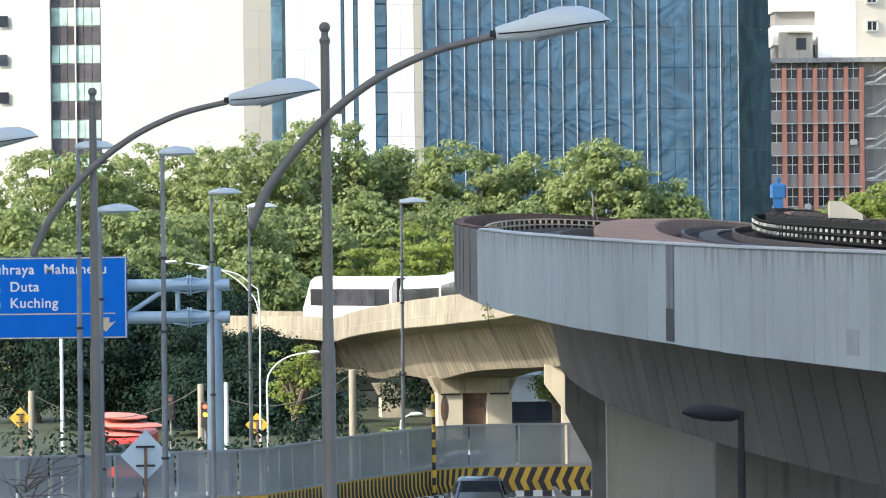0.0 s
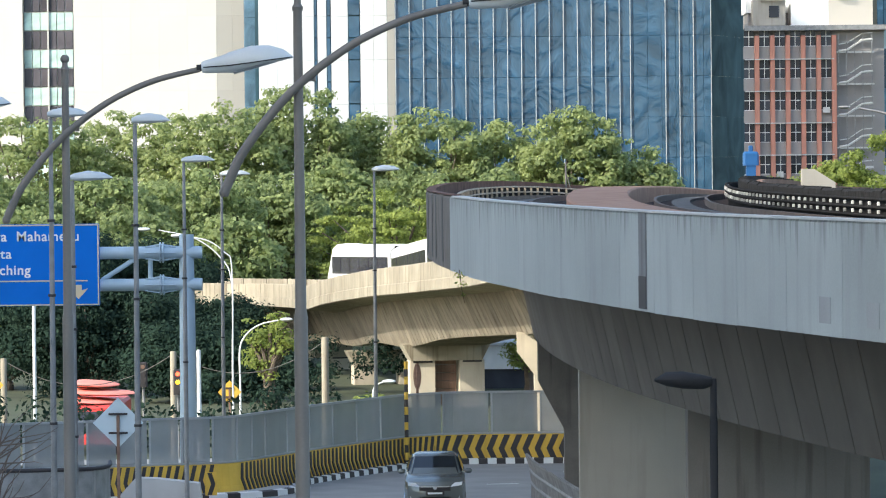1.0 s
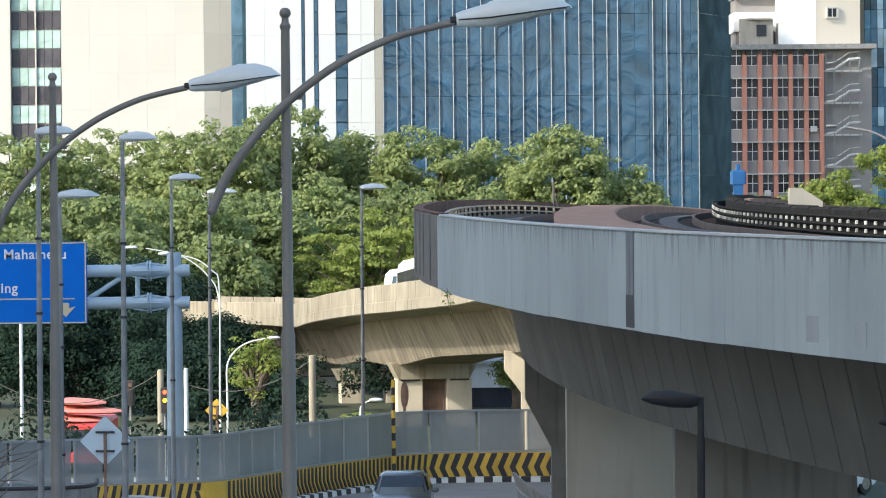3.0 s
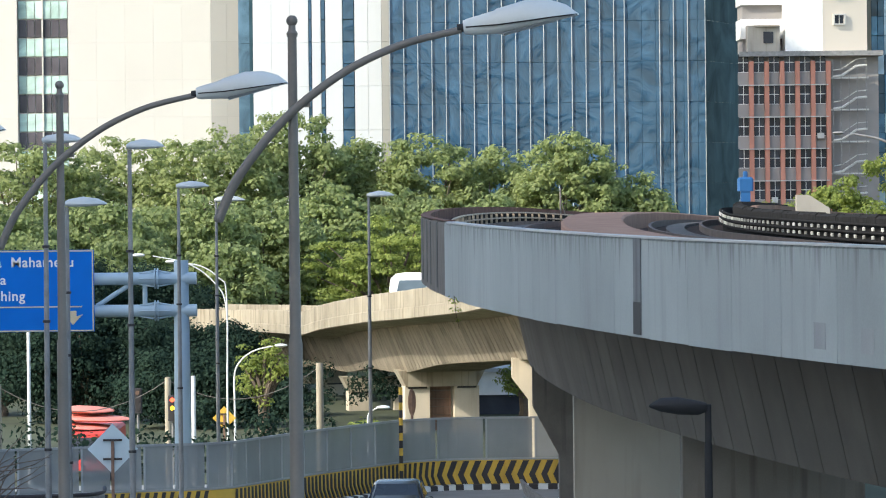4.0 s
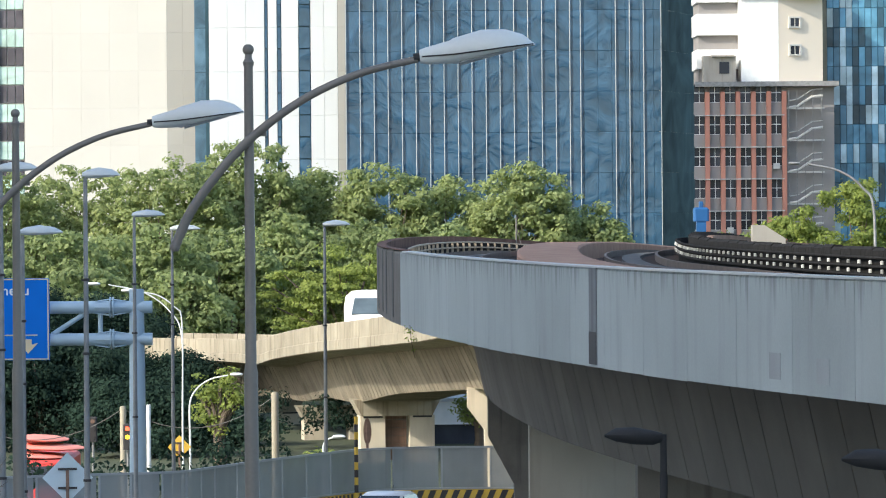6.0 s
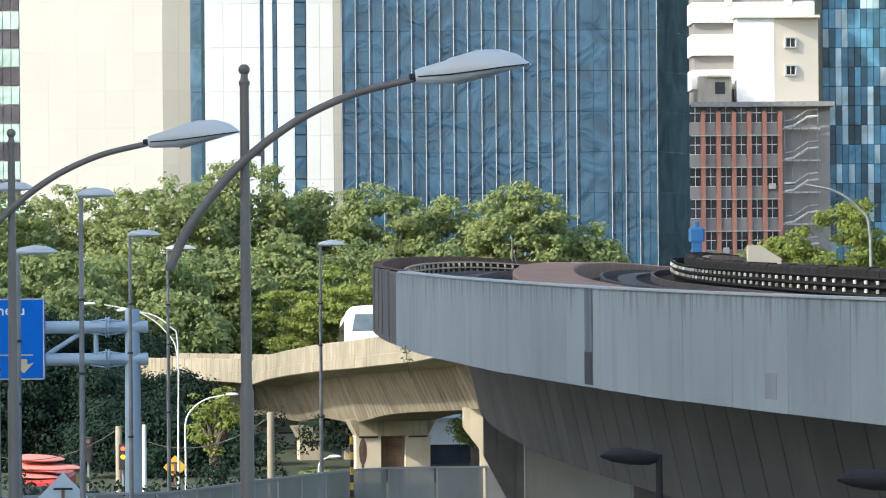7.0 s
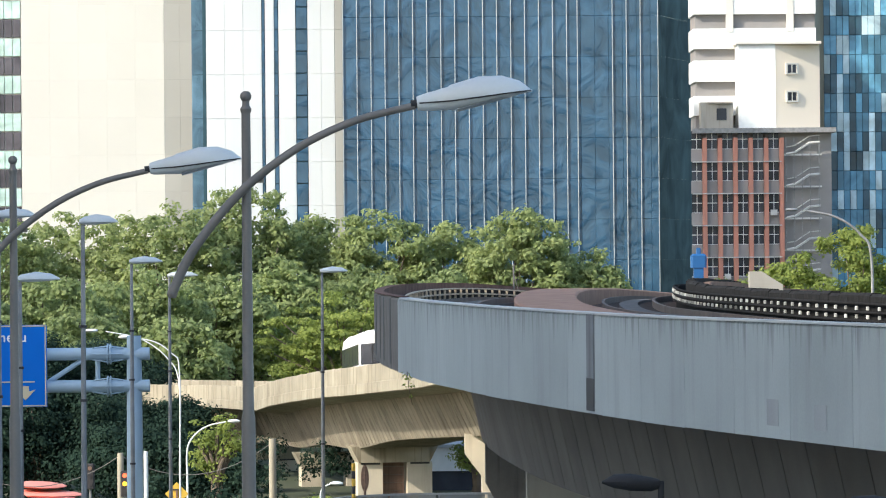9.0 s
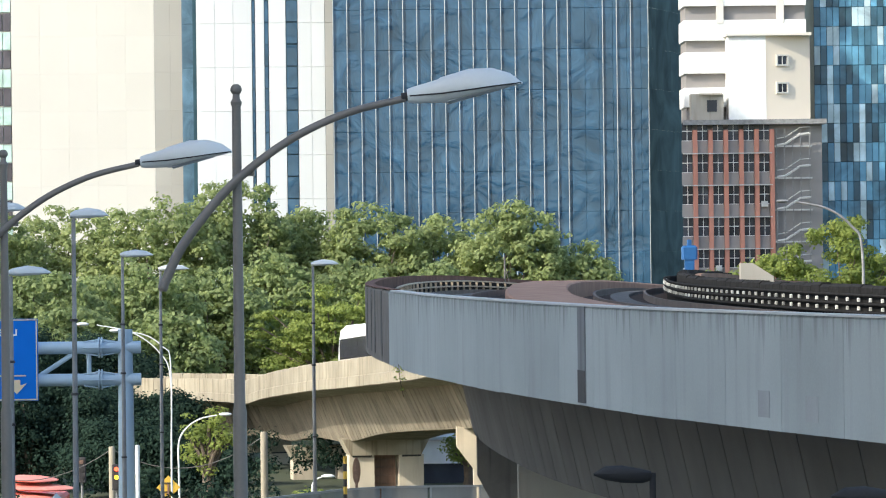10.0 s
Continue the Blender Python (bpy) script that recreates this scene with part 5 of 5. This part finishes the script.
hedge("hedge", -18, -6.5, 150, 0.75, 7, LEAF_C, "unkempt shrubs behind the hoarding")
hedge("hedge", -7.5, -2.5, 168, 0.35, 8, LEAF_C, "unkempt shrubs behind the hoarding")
# Dark row added over bright ground, standing in for shade below the deck.
hedge("hedge", -13, 4, 262, 0.9, 12, LEAF_C, "unkempt shrubs beneath the viaduct, darkened to carry its shade", 1.3)
hedge("hedge", -12, -5.4, 199, -0.1, 13, LEAF_C, "unkempt shrubs beneath the viaduct, darkened to carry its shade", 1.2)
# Another added row, covering sunlit ground so the shaded gap stays dark.
hedge("hedge", -7.5, -1.5, 232, -0.4, 14, LEAF_C, "unkempt shrubs beneath the viaduct, darkened to carry its shade", 1.2)
hedge("weeds", -2.5, 3.5, 140, -0.25, 9, LEAF_B, "thin weeds behind the hoarding", 0.5)


def hanging_weed():
    rng = np.random.default_rng(21)
    p = NEAR.at(i_at(89), -0.06, -1.62)
    t = thing("hanging_weed", tuple(p), "small pale weed hanging from the parapet edge", "plant")
    V, F = leaf_cloud(rng, [(0, 0, 0.0, 0.16), (0.05, 0, -0.2, 0.13), (0.08, 0, -0.42, 0.08)], 1500, 0.03)
    me = bpy.data.meshes.new("leaves")
    me.from_pydata(V.tolist(), [], F.tolist())
    me.materials.append(LEAF_B)
    new("foliage", me).parent = t
    part("stem", G().tube([(0, 0, 0.1), (0.03, 0, -0.25), (0.1, 0, -0.6)], 0.008, 5), TWIG, t)


hanging_weed()


def under_viaduct():
    t = thing("low_building", (4.6, 236, LOW), "low white building with dark glazing beneath", "building")
    part("wall", G().box((0, 2, 1.75), (7.0, 4, 1.3)), WHITE, t)
    part("glazing", G().box((0, 2.2, 0.55), (7.0, 3.9, 1.1)), DARKWIN, t)
    part("roof", G().box((0, 2, 2.5), (7.4, 4.6, 0.2)), KERB, t)
    p = thing("rusty_shutter", (-0.05, 219.6, LOW), "rust-brown steel shutter between the piers", "shutter")
    for k in range(12):
        part("slat", G().box((0, 0, 0.3 + k * 0.42), (1.25, 0.12, 0.40)), RUST, p)


under_viaduct()

# ---------------------------------------------------------------- vehicles


def car(name, paint, label):
    """Compact saloon facing -y, its origin on the road under its middle."""
    t = thing(name, (0, 0, 0), label, "car")
    L, W = 4.2, 1.70

    def ring(y, half, zlo, zhi, tumble=0.0):
        pr = [(-half * 0.92, zlo), (half * 0.92, zlo), (half, zlo + 0.12), (half, (zlo + zhi) * 0.55), (half - tumble * 0.6 - 0.02, zhi - 0.05), (half - tumble - 0.10, zhi), (-half + tumble + 0.10, zhi), (-half + tumble * 0.6 + 0.02, zhi - 0.05), (-half, (zlo + zhi) * 0.55), (-half, zlo + 0.12)]
        return [Vector((x, y, z)) for x, z in pr]

    body = [ring(-2.08, 0.66, 0.30, 0.68), ring(-2.0, 0.76, 0.22, 0.82), ring(-1.7, 0.83, 0.20, 0.90), ring(-1.0, 0.85, 0.20, 0.98), ring(0.0, 0.85, 0.20, 1.0), ring(1.2, 0.85, 0.20, 1.03), ring(1.9, 0.82, 0.24, 1.04), ring(2.1, 0.74, 0.32, 0.92)]
    part("body", G().loft(body), paint, t, smooth=True)

    def cab(y, hb, zb, ht, zt):
        return [Vector(p) for p in ((-hb, y, zb), (hb, y, zb), (ht, y, zt - 0.06), (ht - 0.1, y, zt), (-ht + 0.1, y, zt), (-ht, y, zt - 0.06))]

    cabin = [cab(-1.05, 0.74, 0.94, 0.72, 0.98), cab(-0.35, 0.78, 0.96, 0.60, 1.45), cab(0.2, 0.79, 0.96, 0.62, 1.50), cab(1.0, 0.78, 0.98, 0.60, 1.47), cab(1.75, 0.74, 1.0, 0.66, 1.06)]
    part("cabin", G().loft(cabin), paint, t, smooth=True)
    g = G().add([(-0.66, -1.03, 0.985), (0.66, -1.03, 0.985), (0.55, -0.42, 1.42), (-0.55, -0.42, 1.42), (-0.66, -1.0, 0.97), (0.66, -1.0, 0.97), (0.55, -0.38, 1.40), (-0.55, -0.38, 1.40)],
                [[0, 1, 2, 3], [4, 7, 6, 5], [0, 4, 5, 1], [1, 5, 6, 2], [2, 6, 7, 3], [3, 7, 4, 0]])
    part("windscreen", g, CAR_GLASS, t)
    for s in (-1, 1):
        g = G().add([(s * 0.775, -0.75, 1.02), (s * 0.80, 1.2, 1.04), (s * 0.66, 0.95, 1.40), (s * 0.65, -0.3, 1.40), (s * 0.74, -0.75, 1.02), (s * 0.76, 1.2, 1.04), (s * 0.62, 0.95, 1.40), (s * 0.61, -0.3, 1.40)],
                    [[0, 1, 2, 3], [4, 7, 6, 5], [0, 4, 5, 1], [1, 5, 6, 2], [2, 6, 7, 3], [3, 7, 4, 0]])
        part("side_window", g, CAR_GLASS, t)
        part("headlight", G().loft([[Vector((s * (0.42 + a), -2.045 + b, 0.73 + c)) for a, c in ((0, -0.05), (0.32, 0.0), (0.34, 0.09), (0.12, 0.07))] for b in (-0.03 + 0.0, 0.16)]), HEADLIGHT, t)
        part("wing_mirror", G().ball((s * 0.93, -0.72, 1.03), 0.11, 10, 0.7), paint, t, smooth=True)
        part("fog_lamp", G().tube([(s * 0.62, -2.03, 0.40), (s * 0.62, -2.07, 0.40)], 0.06, 10), HEADLIGHT, t)
        for y in (-1.3, 1.35):
            w = part("wheel", G().tube([(s * 0.66, y, 0.30), (s * 0.84, y, 0.30)], 0.30, 20), RUBBER, t, smooth=True)
            part("rim", G().tube([(s * 0.835, y, 0.30), (s * 0.855, y, 0.30)], 0.19, 14), CHROME, w)
    part("grille", G().box((0, -2.08, 0.64), (0.86, 0.05, 0.13), 0, 0.015), STRIPE, t)
    part("chrome_bar", G().box((0, -2.11, 0.69), (0.80, 0.02, 0.03)), CHROME, t)
    part("badge", G().tube([(0, -2.10, 0.66), (0, -2.125, 0.66)], 0.055, 12), CHROME, t)
    part("air_intake", G().box((0, -2.05, 0.36), (0.9, 0.06, 0.14), 0, 0.02), STRIPE, t)
    p = part("number_plate", G().box((0, -2.105, 0.51), (0.52, 0.02, 0.12)), STRIPE, t)
    part("plate_bar", G().box((0.0, -2.118, 0.51), (0.40, 0.008, 0.05)), WHITE, p)
    part("aerial", G().tube([(0, 0.9, 1.46), (0, 1.0, 1.62)], 0.008, 5), STRIPE, t)
    part("roof_spoiler", G().box((0, 1.4, 1.30), (1.1, 0.25, 0.03)), paint, t)
    return t


grey_car = car("saloon_car", CAR_GREY, "grey-green compact saloon car creeping along the road")
grey_car.scale = (0.95, 0.95, 0.95)
white_car = car("white_car", CAR_WHITE, "white compact car coming out from behind the pier")
PASSING = [car("passing_car", m, text) for m, text in ((CAR_WHITE, "white car passing on the road behind the hoarding"), (CAR_DARK, "dark teal car passing behind the hoarding"), (CAR_WHITE, "tall white car passing on the road behind the hoarding"))]
PASSING[2].scale = (1.05, 1.1, 1.25)


def bus():
    """Low tour bus under a stack of overlapping red awning roofs."""
    t = thing("red_bus", (-15.6, 186, LOW), "red single-deck bus with a stepped faded roof", "bus")
    part("body", G().box((0, 3.0, 1.35), (2.4, 8.0, 1.7), 0, 0.12), RED, t)
    part("windscreen", G().box((0, -1.02, 1.55), (2.1, 0.06, 0.8)), DARKWIN, t)
    for x0, x1, z, y, thick in ((-1.15, 0.95, 3.02, 1.0, 0.20), (-1.25, 1.75, 2.68, 0.2, 0.22), (-1.2, 1.1, 2.36, -0.8, 0.18)):
        rings = []
        for f, w in ((0.0, 0.35), (0.08, 0.8), (0.2, 1.0), (0.6, 1.0), (0.85, 0.7), (1.0, 0.25)):
            x = x0 + (x1 - x0) * f
            rings.append([Vector((x, y + 2.2 + 2.2 * w * math.cos(a), z - 0.12 * f + thick * w * 0.6 * math.sin(a))) for a in [2 * math.pi * k / 14 for k in range(14)]])
        part("roof_tier", G().loft(rings), RED_ROOF, t, "faded red roof tier", smooth=True)
    for s in (-1, 1):
        for y in (0.4, 4.8):
            part("wheel", G().tube([(s * 0.95, y, 0.48), (s * 1.22, y, 0.48)], 0.48, 18), RUBBER, t)


bus()


def train_car(label, nose_front, nose_back, length=14.2):
    """A light-rail car facing -y; floor line at the rail top. Either end may be a sloped cab."""
    t = thing("train_car", (0, 0, 0), label, "train", "light-rail train")
    h, w = 3.25, 1.30

    def ring(y, sx, zt, zb=0.35):
        zt2 = zt
        return [Vector((x * sx, y, z)) for x, z in ((-w * 0.9, zb), (w * 0.9, zb), (w, zb + 0.25), (w, 2.45 if zt2 > 2.9 else zt2 - 0.35), (w * 0.93, zt2 - 0.33), (w * 0.70, zt2 - 0.07), (w * 0.3, zt2), (-w * 0.3, zt2), (-w * 0.70, zt2 - 0.07), (-w * 0.93, zt2 - 0.33), (-w, 2.45 if zt2 > 2.9 else zt2 - 0.35), (-w, zb + 0.25))]

    a, b = -length / 2, length / 2
    rings = [ring(a, 0.80, 1.3), ring(a + 0.15, 0.9, 1.6), ring(a + 1.5, 1.0, 3.3), ring(a + 2.2, 1.0, h)] if nose_front else [ring(a, 1.0, h)]
    rings += [ring(b - 2.2, 1.0, h), ring(b - 1.5, 1.0, 3.3), ring(b - 0.15, 0.9, 1.6), ring(b, 0.80, 1.3)] if nose_back else [ring(b, 1.0, h)]
    part("body", G().loft(rings), TRAIN_W, t, smooth=True)
    y0 = a + (1.7 if nose_front else 0.3)
    y1 = b - (1.7 if nose_back else 0.3)
    n = 6
    for s in (-1, 1):
        for k in range(n):
            p, q = y0 + (y1 - y0) * k / n + 0.06, y0 + (y1 - y0) * (k + 1) / n - 0.06
            part("side_window", G().box((s * (w + 0.005), (p + q) / 2, 1.98), (0.04, q - p, 0.98)), TRAIN_WIN, t)
        part("window_band", G().box((s * (w + 0.001), (y0 + y1) / 2, 1.98), (0.03, y1 - y0, 1.04)), BLACK, t)
        part("stripe", G().box((s * (w + 0.004), y0 + 0.5, 1.25), (0.03, 0.8, 0.28)), RED, t, "red painted mark")
    for flag, y, d in ((nose_front, a, 1), (nose_back, b, -1)):
        if flag:
            pts = [(-0.92, y + d * 0.42, 1.95), (0.92, y + d * 0.42, 1.95), (0.74, y + d * 1.12, 2.83), (-0.74, y + d * 1.12, 2.83)]
            g = G().add([(p[0], p[1] - d * 0.04, p[2] + 0.02) for p in pts] + [(p[0], p[1] + d * 0.05, p[2] - 0.03) for p in pts], [[0, 1, 2, 3], [4, 7, 6, 5], [0, 4, 5, 1], [1, 5, 6, 2], [2, 6, 7, 3], [3, 7, 4, 0]])
            part("windscreen", g, CAB_GLASS, t)
        else:
            part("gangway", G().box((0, y - d * 0.1, 1.8), (1.9, 0.3, 2.7)), BLACK, t)
    part("underframe", G().box((0, 0, 0.30), (2.0, length - 3, 0.35)), STRIPE, t)
    return t


LEAD = [train_car("white light-rail car with dark windows and sloped cab", True, False), train_car("white light-rail car with dark windows", False, False), train_car("white light-rail car with dark windows and sloped cab", False, True)]

SECOND = [train_car("white light-rail car with dark windows and sloped cab", True, False), train_car("white light-rail car with dark windows", False, True)]

# ---------------------------------------------------------------- what moves


def on_track(L, i, o):
    """A car's pose on a track, facing back along the line's way."""
    p, q = L.at(i + 11, o, -0.95), L.at(i - 11, o, -0.95)
    d, c = q - p, (p + q) / 2
    rz = math.degrees(math.atan2(d.x, -d.y))
    rx = math.degrees(math.atan2(d.z, math.hypot(d.x, d.y)))
    return pose(c.x, c.y, c.z, -rx, 0, rz)


def on_branch(y, k):
    """A car's pose on the branch, when the train's nose is at y."""
    i = int(np.argmin(np.abs(BRANCH[:, 1] - y))) - 14 - 29 * k
    p, q = (Vector(BRANCH[max(0, min(i + e, len(BRANCH) - 1))]) for e in (-11, 11))
    d, c = q - p, (p + q) / 2
    return pose(c.x, c.y, c.z, -math.degrees(math.atan2(d.z, math.hypot(d.x, d.y))), 0, math.degrees(math.atan2(d.x, -d.y)))


def motions():
    # the first train leaves to the right
    tail = [(0, 393.7), (0.5, 387.8), (1, 382.8), (1.5, 373.7), (2, 365.5), (2.3, 360.1), (2.7, 349.0)]
    rows = tail + [(t, tail[-1][1] - 23.0 * (t - 2.7)) for t in (3.4, 4.2, 5.2, 6.4, 8.0, 10.0)]
    for k, ob in enumerate(reversed(LEAD)):
        walk(ob, [(t, on_track(FARV, i - 15 - 29 * k, TRACKS[1])) for t, i in rows])
    # the second one comes on the branch and turns off behind the near parapet
    front = [(0.0, 304.0), (1.0, 287.0), (2.0, 270.0), (2.7, 259.0), (3.8, 243.0), (4.4, 237.0), (5.0, 233.0), (5.6, 228.0), (6.9, 219.5), (7.2, 217.0), (7.5, 214.0), (7.8, 210.5), (8.1, 207.0), (8.6, 202.0), (9.6, 196.0), (10.0, 194.5)]
    for k, ob in enumerate(SECOND):
        walk(ob, [(t, on_branch(y, k)) for t, y in front])
    walk(grey_car, [(0.0, pose(0.16, 115.4, 0, 0, 0, 1)), (1.0, pose(-0.30, 112.4, 0, 0, 0, 0)), (2.5, pose(-0.68, 112.2, 0, 0, 0, -1)), (4.5, pose(-1.36, 111.6, 0, 0, 0, -2)), (10.0, pose(-4.0, 104, 0, 0, 0, -12))])
    walk(white_car, [(0.0, pose(16.0, 121.2, 0, 0, 0, -40)), (4.0, pose(6.8, 121.2, 0, 0, 0, -42)), (4.5, pose(4.1, 120.9, 0, 0, 0, -38)), (4.7, pose(3.1, 120.6, 0, 0, 0, -35)), (5.0, pose(2.05, 120.2, 0, 0, 0, -28)), (5.6, pose(0.4, 119.0, 0, 0, 0, -16)), (7.0, pose(-1.2, 113.0, 0, 0, 0, -14)), (10.0, pose(-3.6, 98.0, 0, 0, 0, -12))])
    for ob, t0, x0 in zip(PASSING, (0.0, 2.7, 4.3), (-0.44, 1.55, 1.7)):
        walk(ob, [(t, pose(x0 - 19.0 * (t - t0), 136.0, -0.6, 0, 0, -90)) for t in (0.0, 2.0, 4.0, 6.0, 8.0, 10.0)])


motions()
